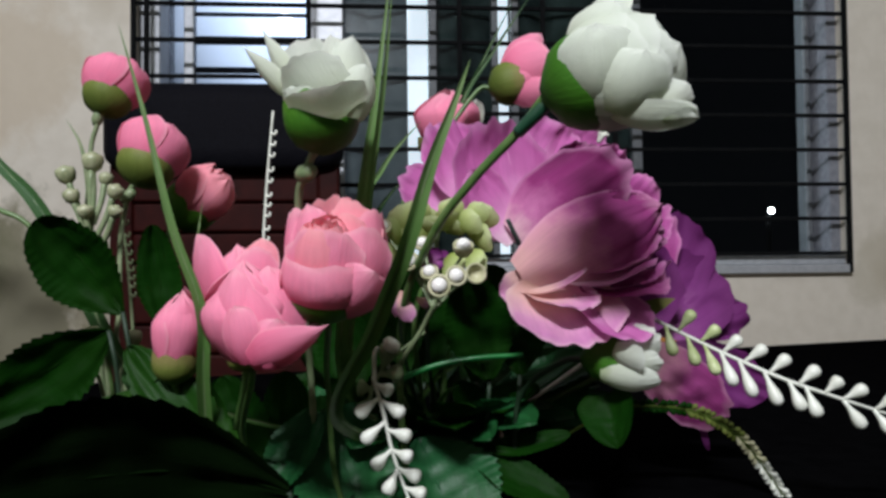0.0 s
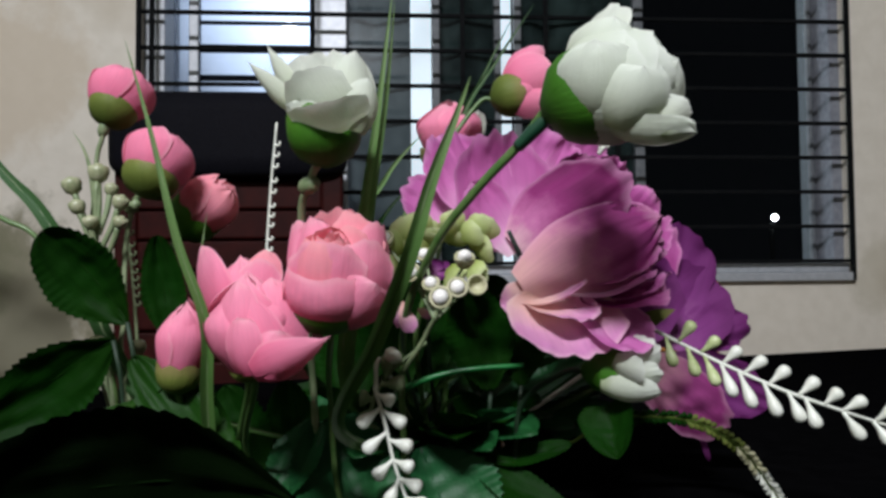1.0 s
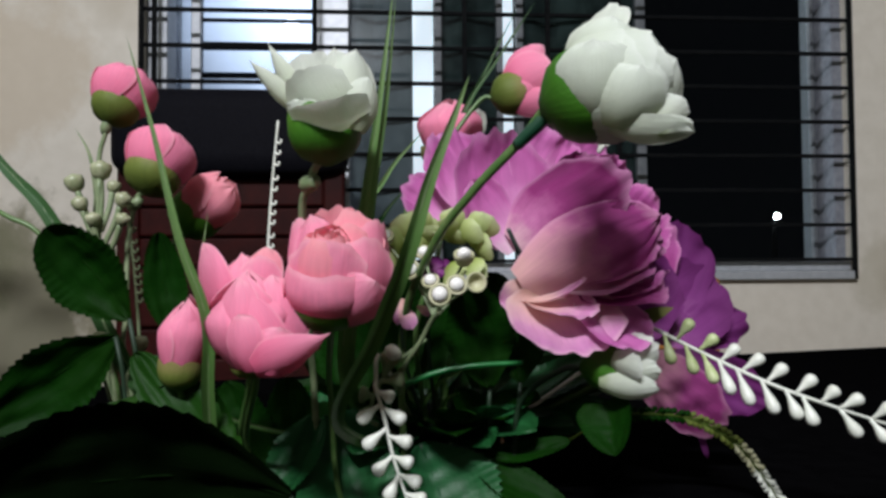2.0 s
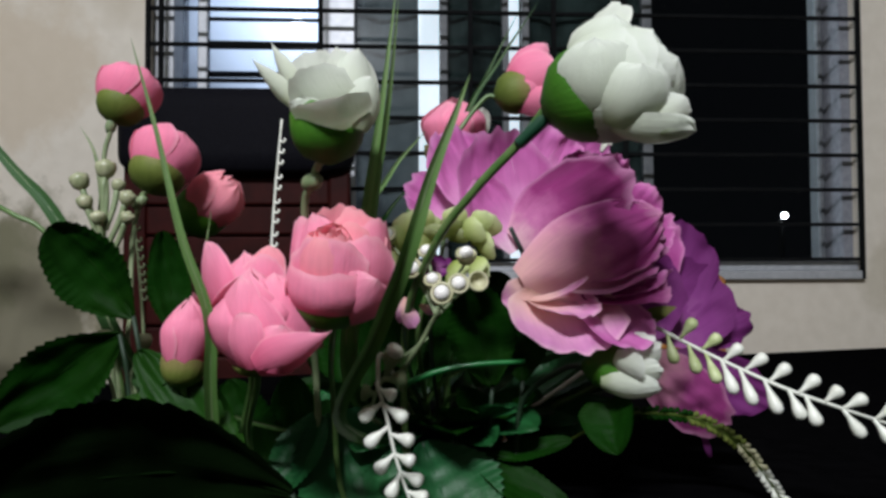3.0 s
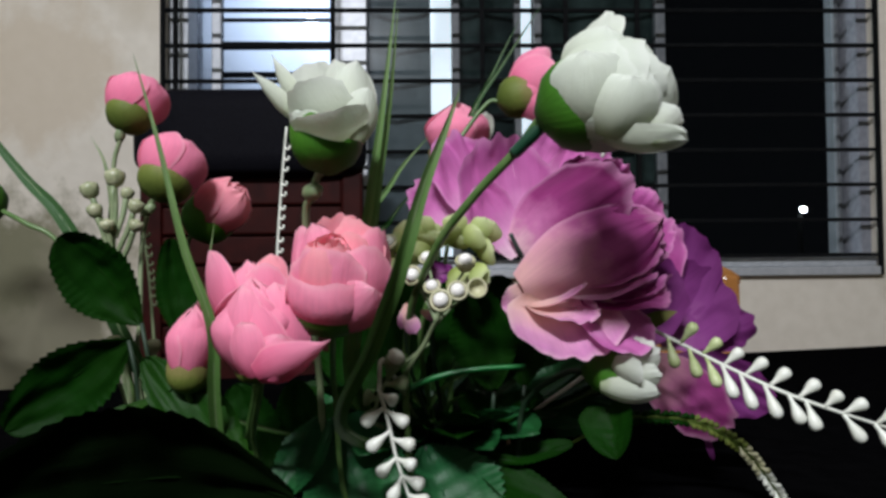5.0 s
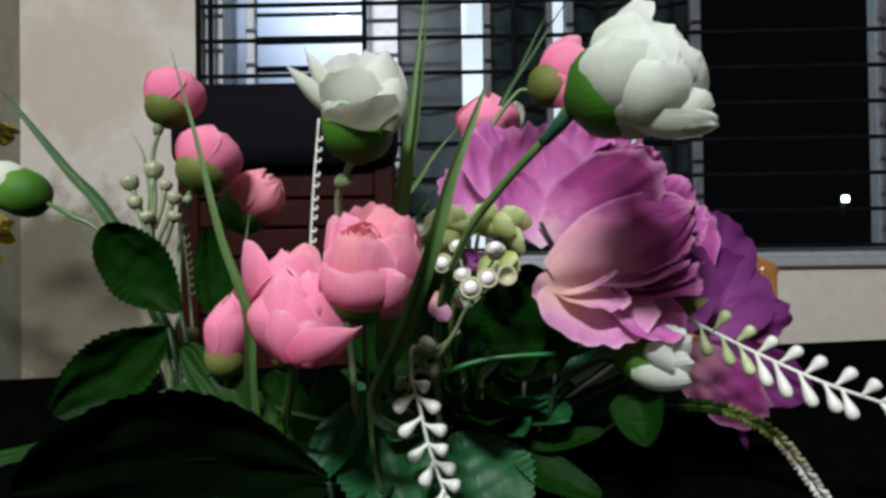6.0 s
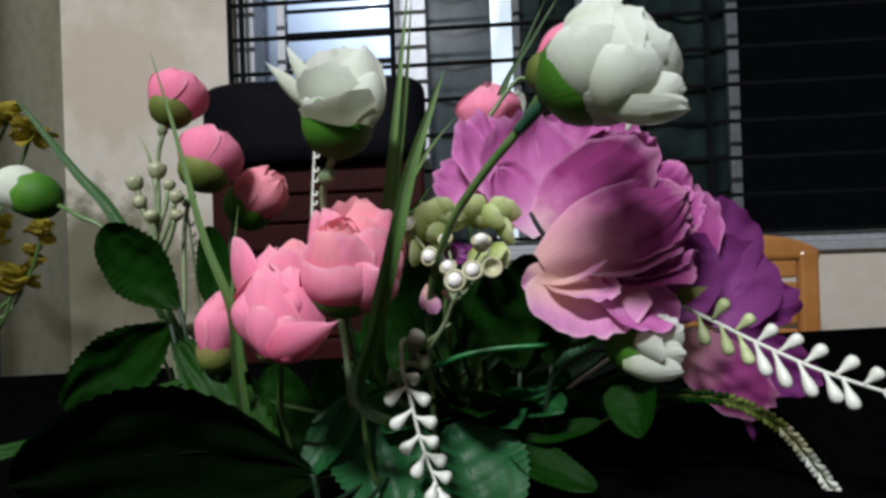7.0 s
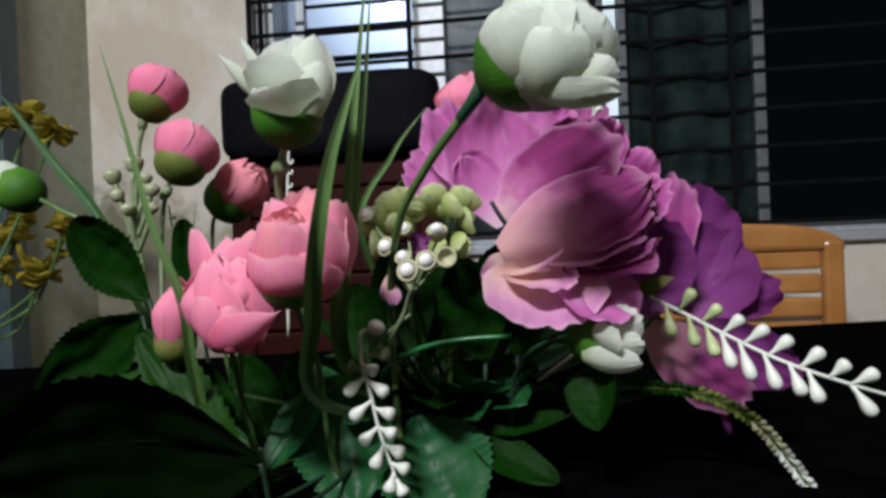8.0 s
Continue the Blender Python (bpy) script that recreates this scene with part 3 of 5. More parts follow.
for k in range(8):
    z = 1.10 + 0.075 * k
    room_part("louvre", [((U0 + 0.11, 0.118, z), (-0.277, 0.126, z + 0.010 + 0.006 * (k % 3)))], LOUVRE, window, bevel=0.002)

grille = thing("window_grille", W @ Vector((0.2, -0.01, Z0)), "black iron security grille across the window", "window grille")
k = 0
while 0.913 + 0.0886 * k < Z1:
    z = 0.913 + 0.0886 * k
    room_part("rail", [((U0 - 0.004, -0.012, z - 0.0045), (U1 + 0.003, -0.002, z + 0.0045))], IRON, grille, bevel=0.001)
    k += 1
for u in (U0 + 0.004, -0.655, -0.27, 0.10, 0.31, 0.49, U1 - 0.008):
    room_part("upright", [((u - 0.006, -0.020, Z0), (u + 0.006, -0.012, Z1))], IRON, grille, bevel=0.001)


# Sheets added behind the glass to stand in for dark panes, not real curtains.
def curtain(u0, u1, material, label, v=0.135, z0=0.885, folds=40.0):
    def fn(u, t):
        x = u0 + (u1 - u0) * (u + 1) / 2
        return W @ Vector((x, v + 0.010 * math.sin(x * folds) + 0.005 * math.sin(x * folds * 2.3 + 1) * t, z0 + t * (Z1 - 0.01 - z0)))
    ob = part("curtain", sheet(fn, 60, 12, thick=0.0015), material)
    return tagged(ob, label, "curtain", "window curtains")


curtain(0.031, 0.211, DARK_MASK, "narrow dark mask added behind the window glass", 0.16)
curtain(0.250, 0.585, DARK_MASK, "dark mask added behind the glass for dim panes and reflections", 0.16)
curtain(-0.20, -0.026, GREY_MASK, "grey mask added behind the glass for a dim pane", 0.16)

tagged(room_part("backdrop", [((-2.6, 1.6, 0.2), (0.9, 1.65, 3.0))], OUTSIDE), "glowing backdrop outside the window, lamplight painted in", "backdrop", kind="structure")
lamp = thing("porch_lamp", W @ Vector((-0.414, 0.60, 1.698)), "bright round porch lamp outside the window", "lamp")
part("globe", lathe([(0, -0.024)] + [(0.024 * math.sin(math.pi * k / 8), -0.024 * math.cos(math.pi * k / 8)) for k in range(1, 8)] + [(0, 0.024)], 20, W @ Matrix.Translation((-0.414, 0.55, 1.698))), BULB, lamp)
LP = W @ Vector((-0.414, 0.55, 1.698))
part("bracket", tube([LP, LP + (LP - Vector((0, 0, 0.887))) * 0.22, LP + (LP - Vector((0, 0, 0.887))) * 0.44], 0.006), DARK_ALU, lamp)
far_lamp = thing("street_lamp", (1.925, 4.02, 0), "small distant white lamp on a dark pole", "lamp")
part("bulb", lathe([(0, -0.017)] + [(0.017 * math.sin(math.pi * k / 8), -0.017 * math.cos(math.pi * k / 8)) for k in range(1, 8)] + [(0, 0.017)], 16, Matrix.Translation((1.925, 4.02, 1.197))), BULB, far_lamp)
part("pole", tube([(1.925, 4.06, 0), (1.925, 4.06, 0.6), (1.925, 4.06, 1.18)], 0.015), IRON, far_lamp)
tagged(part("ground", box(bmesh.new(), (-40, 2.2, -0.2), (40, 60, -0.1)), TABLE), "dark ground outside at night", "ground", kind="structure")

# ---- table and chairs ----
TB = Matrix.Translation((0.45, 1.125, 0)) @ pose(0, 0, 0, 0, 0, 17.5)
table = thing("table", TB @ Vector((-0.3, -0.5, 0)), "black lacquered dining table with a glossy top", "table")
part("tabletop", box(bmesh.new(), (-1.35, -1.35, 0.715), (0.75, 0, 0.75), 0.004, TB), TABLE, table)
part("apron", box(bmesh.new(), (-1.25, -1.25, 0.63), (0.65, -0.1, 0.7148), 0.004, TB), TABLE, table)
for x, y in ((-1.25, -1.25), (-1.25, -0.18), (0.57, -1.25), (0.57, -0.18)):
    part("leg", box(bmesh.new(), (x, y, 0), (x + 0.08, y + 0.08, 0.6298), 0.006, TB), TABLE, table)

chair = thing("office_chair", W @ Vector((-0.41, -0.42, 0)), "high-backed chair with black headrest and maroon slatted back", "chair")


def cushion(lo, hi, r, bulge, m):
    """A padded slab with round corners, seen along y."""
    cx, cz, hx, hz = (lo[0] + hi[0]) / 2, (lo[2] + hi[2]) / 2, (hi[0] - lo[0]) / 2, (hi[2] - lo[2]) / 2
    bm = bmesh.new()
    rings = []
    for inset, y in ((0.5, lo[1] - bulge), (0.12, lo[1] - bulge * 0.8), (0.02, lo[1] + 0.01), (0.0, (lo[1] + hi[1]) / 2), (0.02, hi[1] - 0.01), (0.12, hi[1]), (0.5, hi[1] + bulge * 0.4)):
        ring = []
        for k in range(48):
            a = 2 * math.pi * k / 48
            ca, sa = math.cos(a), math.sin(a)
            e = 2 / 7.0
            x = hx * math.copysign(abs(ca) ** e, ca) * (1 - inset)
            z = hz * math.copysign(abs(sa) ** e, sa) * (1 - inset)
            ring.append(bm.verts.new(m @ Vector((cx + x, y, cz + z))))
        rings.append(ring)
    for a, b in zip(rings, rings[1:]):
        for k in range(48):
            bm.faces.new((a[k], a[(k + 1) % 48], b[(k + 1) % 48], b[k]))
    bm.faces.new(rings[0][::-1]), bm.faces.new(rings[-1])
    return smooth(bm)


part("headrest", cushion((-0.648, -0.30, 1.085), (-0.168, -0.22, 1.265), 0.05, 0.015, W), LEATHER, chair, "padded black leatherette headrest")
for x in (-0.64, -0.222):
    room_part("back_post", [((x, -0.27, 0.45), (x + 0.045, -0.235, 1.15))], MAROON, chair, bevel=0.006)
for k in range(9):
    room_part("back_slat", [((-0.596, -0.264, 0.53 + 0.062 * k), (-0.221, -0.245, 0.588 + 0.062 * k))], MAROON, chair, bevel=0.005)
room_part("back_panel", [((-0.595, -0.244, 0.53), (-0.222, -0.236, 1.09))], LEATHER, chair)
part("seat", cushion((-0.648, -0.70, 0.42), (-0.168, -0.23, 0.50), 0.05, 0.0, W), LEATHER, chair, "padded black seat")
for x, y in ((-0.635, -0.68), (-0.22, -0.68), (-0.635, -0.27), (-0.22, -0.27)):
    room_part("leg", [((x, y, 0), (x + 0.04, y + 0.035, 0.43))], MAROON, chair, bevel=0.005)

wood = thing("wooden_chair", W @ Vector((0.39, -0.5, 0)), "orange varnished chair with a slatted curved back", "chair")
room_part("back_post", [((0.562, -0.315, 0.40), (0.602, -0.285, 0.872))], ORANGE_WOOD, wood, bevel=0.01)
room_part("back_post", [((0.178, -0.315, 0.40), (0.218, -0.285, 0.872))], ORANGE_WOOD, wood, bevel=0.01)


def crest(u, v):
    x = 0.39 + u * 0.211
    return W @ Vector((x, -0.312, 0.852 + (0.885 + 0.022 * (1 - u * u) - 0.018 * u ** 8 - 0.852) * v))


part("top_rail", sheet(crest, 24, 4, thick=0.026), ORANGE_WOOD, wood)
for k in range(6):
    room_part("back_slat", [((0.219, -0.308, 0.815 - 0.046 * k), (0.561, -0.292, 0.853 - 0.046 * k))], ORANGE_WOOD, wood, bevel=0.006)
room_part("seat", [((0.18, -0.72, 0.41), (0.60, -0.30, 0.44))], ORANGE_WOOD, wood, bevel=0.01)
for x, y in ((0.19, -0.70), (0.555, -0.70), (0.19, -0.335), (0.555, -0.335)):
    room_part("leg", [((x, y, 0), (x + 0.035, y + 0.035, 0.41))], ORANGE_WOOD, wood, bevel=0.005)

# ---- the bouquet ----
POT_AT = (-0.01, 0.45, 0.75)
pot = thing("flower_pot", POT_AT, "low black ceramic bowl on the table", "flower pot")
part("bowl", lathe([(0.034, 0.0), (0.042, 0.003), (0.050, 0.016), (0.048, 0.028), (0.044, 0.032), (0.041, 0.029), (0.042, 0.02)], 32, Matrix.Translation(POT_AT)), POT, pot)
part("foam", lathe([(0.040, 0.003), (0.041, 0.022), (0.03, 0.028), (0, 0.029)], 24, Matrix.Translation((POT_AT[0], POT_AT[1], 0.7505))), STEM_DARK, pot, "dark green flower foam")


def root(dx=0.0, dy=0.0):
    return (POT_AT[0] + dx, POT_AT[1] + dy, 0.776)


TO_CAM, AWAY, UP = Vector((0, -1, 0.1)), Vector((0, 1, 0)), Vector((0, 0, 1))

# pink buds
bud("pink_bud", "small pink fabric bud with an olive calyx", "pink buds", (-0.2171, 0.4350, 0.9886), (0.20, 0.55, 1), 0.0208, 0.0402, PINK, OLIVE,
    [(4, 1.0, 1.0, 0.35), (3, 0.85, 1.0, 0.2)], [(-0.2206, 0.4370, 0.9788), (-0.2245, 0.4370, 0.9578), (-0.2199, 0.4300, 0.8857), root(-0.03, 0.01)], STEM_PALE, calyx_h=0.42, calyx_r=0.70, seed=1, knob=((-0.2198, 0.4370, 0.9845), 0.0035))
bud("pink_bud", "round pink fabric bud with an olive calyx", "pink buds", (-0.1853, 0.4180, 0.9401), (0.22, 0.45, 1), 0.0218, 0.0428, PINK, OLIVE,
    [(4, 1.0, 1.0, 0.4), (3, 0.86, 0.98, 0.2)], [(-0.1919, 0.4200, 0.9349), (-0.1969, 0.4200, 0.9076), (-0.1953, 0.4150, 0.8643), (-0.1947, 0.4150, 0.8356), root(-0.025, -0.005)], STEM_PALE, calyx_h=0.38, calyx_r=0.74, seed=2, knob=((-0.1927, 0.4200, 0.9324), 0.0035))
bud("pink_bud", "half-open coral bud leaning in a green calyx", "pink buds", (-0.1839, 0.4700, 0.9198), (0.8, -0.1, 0.72), 0.0193, 0.0471, CORAL, CALYX,
    [(3, 1.0, 1.0, 0.45), (3, 0.8, 0.95, 0.2)], [(-0.1881, 0.4700, 0.9085), (-0.1809, 0.4600, 0.8607), root(-0.02, 0.01)], STEM, calyx_h=0.4, calyx_r=0.9, seed=3)
bud("pink_ranunculus", "open coral-pink ranunculus with nested petals", "pink ranunculus", (-0.0525, 0.3120, 0.8660), (0.06, -0.5, 1), 0.0226, 0.0508, CORAL, CALYX,
    [(3, 0.90, 0.62, 0.85, PINK)], [(-0.0519, 0.3100, 0.8608), (-0.0590, 0.3500, 0.8265), root(-0.005, -0.01)], STEM, calyx_h=0.36, calyx_r=0.74, seed=4, point=4.5)
rose = bpy.data.objects["pink_ranunculus"]
spiral_core(rose, CORAL, axis_matrix((-0.0525, 0.3120, 0.8660), (0.06, -0.5, 1)), 0.0205, 0.0440, 5, 0.78, 0.14, 0.62, 1.0)
petal(rose, CORAL, (-0.0548, 0.3260, 0.8693), (-0.0495, 0.3220, 0.9201), 0.0399, (0, -1, 0.15), 0.5, 0.08, blunt=3.2, low=0.5, frill=0.02, seed=1)
petal(rose, PINK, (-0.0646, 0.3160, 0.8702), (-0.0669, 0.3140, 0.9146), 0.0290, (0.8, 0.6, 0), 0.6, 0.14, blunt=3.2, low=0.5, lip=0.05, seed=2)
petal(rose, PINK, (-0.0377, 0.3160, 0.8698), (-0.0323, 0.3140, 0.9135), 0.0290, (-0.8, 0.6, 0), 0.6, 0.14, blunt=3.2, low=0.5, lip=0.05, seed=3)
petal(rose, CORAL, (-0.0413, 0.3100, 0.8743), (-0.0412, 0.3120, 0.9172), 0.0286, (-0.15, 1, -0.1), 0.55, 0.1, blunt=3.2, low=0.5, lip=0.06, seed=4)
petal(rose, PINK, (-0.0552, 0.3020, 0.8724), (-0.0585, 0.3040, 0.9143), 0.0219, (0.35, 1, -0.05), 0.55, 0.12, blunt=2.4, low=0.5, lip=0.06, seed=5)
petal(rose, CORAL, (-0.0444, 0.3020, 0.8749), (-0.0419, 0.3020, 0.9105), 0.0248, (-0.1, 1, -0.1), 0.55, 0.12, blunt=3.2, low=0.5, lip=0.07, seed=6)
petal(rose, PINK, (-0.0398, 0.3020, 0.8683), (-0.0336, 0.2940, 0.9048), 0.0289, (-0.45, 1, 0.05), 0.55, 0.16, blunt=3.2, low=0.55, lip=0.06, seed=7)
petal(rose, PINK, (-0.0527, 0.3000, 0.8673), (-0.0498, 0.2860, 0.9040), 0.0352, (0.10, 1, 0.1), 0.62, 0.17, blunt=3.4, low=0.55, lip=0.06, seed=8)
petal(rose, PINK, (-0.0463, 0.3000, 0.8657), (-0.0288, 0.2880, 0.8860), 0.0242, (-0.4, 1, 0.1), 0.55, 0.14, blunt=2.6, low=0.55, lip=0.05, seed=9)
tulip = bud("pink_tulip", "closed pink tulip-shaped bud with pointed petals", "pink ranunculus", (-0.0849, 0.3050, 0.8426), (-0.03, -0.12, 1), 0.0201, 0.0441, PINK, OLIVE,
    [(3, 1.0, 0.92, 0.20), (3, 0.88, 1.0, 0.08), (3, 0.72, 0.99, 0.03)], [(-0.0865, 0.3100, 0.8369), (-0.1018, 0.3500, 0.7996), root(-0.01, -0.015)], STEM, calyx_h=0.16, calyx_r=0.5, seed=5, point=1.5)
petal(tulip, PINK, (-0.0709, 0.2920, 0.8482), (-0.0760, 0.3000, 0.8872), 0.0292, (-0.25, 1, -0.1), 0.55, 0.14, blunt=2.4, wide=0.5, low=0.5, seed=70, lip=0.03)
petal(tulip, PINK, (-0.0855, 0.2880, 0.8479), (-0.0861, 0.2880, 0.8867), 0.0246, (0.35, 1, 0), 0.55, 0.16, blunt=1.5, wide=0.42, low=0.5, seed=71, lip=0.03)
petal(tulip, PINK, (-0.0725, 0.2830, 0.8466), (-0.0825, 0.2880, 0.8836), 0.0216, (-0.1, 1, 0), 0.5, 0.14, blunt=1.4, wide=0.4, low=0.5, seed=72, lip=0.03)
petal(tulip, PINK, (-0.0772, 0.2760, 0.8492), (-0.0480, 0.2810, 0.8645), 0.0197, (-0.2, 1, 0.45), 0.45, 0.09, curl=-0.06, blunt=1.1, wide=0.3, low=0.5, seed=2)
petal(tulip, PINK, (-0.0803, 0.2790, 0.8483), (-0.0831, 0.2770, 0.8722), 0.0178, (0.3, 1, 0.1), 0.55, 0.14, blunt=2.4, wide=0.5, low=0.55, seed=74, lip=0.06)
petal(tulip, PINK, (-0.0716, 0.2780, 0.8469), (-0.0670, 0.2770, 0.8671), 0.0192, (-0.25, 1, 0.1), 0.55, 0.12, blunt=2.0, wide=0.5, low=0.55, seed=75, lip=0.05)
behind = bud("pink_tulip", "pink bud with loose pointed petals", "pink ranunculus", (-0.0967, 0.3350, 0.8468), (-0.05, 0, 1), 0.0198, 0.0490, PINK, OLIVE,
    [(4, 0.95, 1.0, 0.25), (3, 0.8, 1.0, 0.2)], [(-0.0968, 0.3350, 0.8323), (-0.1082, 0.3600, 0.7938), root(-0.012, 0)], STEM, calyx_h=0.2, calyx_r=0.6, seed=6, point=1.6)
petal(behind, PINK, (-0.1039, 0.3180, 0.8678), (-0.1161, 0.3250, 0.9029), 0.0222, (0.5, 1, 0), 0.5, 0.1, blunt=1.5, wide=0.42, low=0.45, seed=5)
petal(behind, CORAL, (-0.0899, 0.3300, 0.8681), (-0.0900, 0.3400, 0.9019), 0.0193, (0, 1, 0), 0.4, 0.08, blunt=2.6, wide=0.6, seed=7)
petal(behind, PINK, (-0.0879, 0.3200, 0.8717), (-0.0871, 0.3220, 0.8970), 0.0206, (-0.1, 1, 0), 0.45, 0.08, blunt=3.0, wide=0.55, low=0.5, seed=6, lip=0.05)
bud("pink_bud", "slim pink bud in an olive-green calyx", "pink buds", (-0.1253, 0.3200, 0.8352), (0.10, -0.05, 1), 0.0116, 0.0410, PINK, OLIVE,
    [(3, 1.0, 1.0, 0.12), (3, 0.85, 0.97, 0.1)], [(-0.1251, 0.3250, 0.8258), (-0.1335, 0.3600, 0.7876), root(-0.02, -0.015)], STEM, calyx_h=0.30, calyx_r=0.85, seed=8, point=1.5)
lean = bud("pink_bud", "pink bud leaning away behind a white flower", "pink buds", (0.0345, 0.4700, 1.0100), (0.9, 0.1, 0.22), 0.0232, 0.0510, PINK, OLIVE,
    [(3, 0.62, 0.72, 0.5), (3, 0.5, 0.8, 0.4)], [(0.0235, 0.4700, 1.0065), (-0.0052, 0.4600, 0.9642), (-0.0283, 0.4500, 0.9136), root(0.01, 0.02)], STEM, calyx_h=0.34, calyx_r=0.62, seed=9)
petal(lean, PINK, (0.0442, 0.4720, 1.0260), (0.0690, 0.4700, 1.0467), 0.0217, (0.1, 1, -0.3), 0.5, 0.12, blunt=1.5, wide=0.45, low=0.5, seed=3)
petal(lean, PINK, (0.0435, 0.4640, 1.0072), (0.0743, 0.4600, 1.0068), 0.0251, (0, 1, 0.2), 0.5, 0.12, blunt=2.2, wide=0.5, low=0.5, seed=5, lip=0.03)
petal(lean, PINK, (0.0423, 0.4640, 1.0167), (0.0750, 0.4580, 1.0280), 0.0364, (0, 1, 0), 0.5, 0.12, blunt=2.0, wide=0.5, low=0.5, seed=4, lip=0.03)
back = bud("pink_bud", "pink bud half hidden behind the peony", "pink buds", (0.0057, 0.5000, 0.9655), (-0.05, -0.1, 1), 0.0238, 0.0485, PINK, OLIVE,
    [(3, 1.0, 1.0, 0.2), (3, 0.8, 1.0, 0.2)], [(0.0055, 0.5000, 0.9528), (-0.0067, 0.4700, 0.8823), root(0.01, 0.02)], STEM, calyx_h=0.3, seed=10)
petal(back, WHITE, (0.0219, 0.5000, 0.9821), (0.0256, 0.5000, 1.0091), 0.0140, (0, 1, 0), 0.5, 0.1, seed=4)

# white flowers
wl = bud("white_flower", "half-open ivory fabric flower on a knobbed stem", "white flowers", (-0.0537, 0.3120, 0.9414), (-0.10, 0.18, 1), 0.0173, 0.0418, WHITE, CALYX,
    [(4, 0.90, 0.62, 0.98), (3, 0.70, 0.72, 0.8)], [(-0.0602, 0.3200, 0.9404), (-0.0651, 0.3250, 0.9307), (-0.0703, 0.3350, 0.9158), (-0.0725, 0.3700, 0.8416), root(-0.005, -0.005)], STEM_PALE, stem_r=0.0020, calyx_h=0.46, calyx_r=0.94, flare=0.15, seed=11, point=2.6, knob=((-0.0648, 0.3250, 0.9321), 0.0044))
petal(wl, WHITE, (-0.0482, 0.3010, 0.9516), (-0.0519, 0.2880, 0.9646), 0.0363, (0.05, 1, 0.35), 0.55, 0.1, curl=-0.1, blunt=4.0, wide=0.45, low=0.55, lip=0.1, seed=14)
petal(wl, WHITE, (-0.0480, 0.3060, 0.9540), (-0.0634, 0.2980, 0.9795), 0.0318, (0.25, 1, 0.25), 0.5, 0.08, curl=-0.08, blunt=3.2, wide=0.5, low=0.5, lip=0.05, seed=27)
petal(wl, WHITE, (-0.0681, 0.3100, 0.9644), (-0.0900, 0.3160, 0.9903), 0.0123, (0.5, 0.8, 0.6), 0.5, 0.08, curl=-0.05, blunt=1.35, wide=0.4, low=0.4, seed=12)
petal(wl, WHITE, (-0.0672, 0.3200, 0.9693), (-0.0851, 0.3280, 1.0013), 0.0149, (0.5, 0.6, 0.4), 0.4, 0.08, blunt=1.4, wide=0.42, low=0.4, seed=13)
petal(wl, WHITE, (-0.0608, 0.3300, 0.9653), (-0.0669, 0.3360, 0.9996), 0.0307, (0, -1, 0.2), 0.4, 0.06, blunt=3.0, wide=0.5, low=0.5, seed=15, frill=0.03)
petal(wl, WHITE, (-0.0488, 0.3180, 0.9582), (-0.0508, 0.3160, 0.9945), 0.0188, (0.15, 1, 0), 0.5, 0.06, blunt=1.7, wide=0.5, low=0.5, seed=16)
petal(wl, WHITE, (-0.0410, 0.3100, 0.9544), (-0.0420, 0.3180, 0.9940), 0.0227, (-0.45, 0.8, 0), 0.5, 0.1, blunt=2.0, wide=0.5, low=0.45, seed=17, lip=0.04)
petal(wl, WHITE, (-0.0377, 0.3020, 0.9528), (-0.0338, 0.3060, 0.9783), 0.0165, (-0.6, 0.8, 0), 0.5, 0.1, blunt=2.4, wide=0.5, low=0.45, seed=18)

wr = bud("white_flower", "large full ivory fabric rose on a dark stem", "white flowers", (0.0447, 0.2880, 0.9595), (1, -0.22, 0.26), 0.0233, 0.0526, WHITE, CALYX,
    [(4, 1.0, 0.76, 0.92), (5, 0.93, 0.92, 0.84)], [(0.0336, 0.2980, 0.9459), (0.0142, 0.3100, 0.9265), (-0.0059, 0.3300, 0.9005), (-0.0231, 0.3700, 0.8540), root(0.005, -0.01)], STEM, stem_r=0.0022, calyx_h=0.44, calyx_r=0.84, flare=0.0, seed=16, point=8.0)
spiral_core(wr, WHITE, axis_matrix((0.0447, 0.2880, 0.9595), (1, -0.22, 0.26)), 0.0233, 0.0500, 4, 0.86, 0.16, 0.6, 2.0)
petal(wr, WHITE, (0.0573, 0.2960, 0.9678), (0.0736, 0.2960, 1.0066), 0.0462, (0.7, 0.15, -0.5), 0.5, 0.16, seed=0, blunt=2.6, low=0.6, wide=0.5)
petal(wr, WHITE, (0.0604, 0.2780, 0.9678), (0.0705, 0.2740, 0.9934), 0.0340, (0.3, 1, -0.45), 0.6, 0.17, seed=48, blunt=2.5, low=0.6, wide=0.5, lip=0.02)
petal(wr, WHITE, (0.0684, 0.2720, 0.9638), (0.0835, 0.2710, 0.9861), 0.0304, (-0.05, 1, -0.35), 0.6, 0.17, seed=8, blunt=2.5, low=0.6, wide=0.5, lip=0.02)
petal(wr, WHITE, (0.0751, 0.2720, 0.9533), (0.0950, 0.2720, 0.9747), 0.0326, (-0.4, 1, -0.1), 0.6, 0.16, seed=66, blunt=2.6, low=0.6, wide=0.5, lip=0.02)
petal(wr, WHITE, (0.0714, 0.2660, 0.9520), (0.0862, 0.2640, 0.9696), 0.0253, (-0.25, 1, -0.1), 0.6, 0.16, seed=26, blunt=2.5, low=0.6, wide=0.5, lip=0.02)
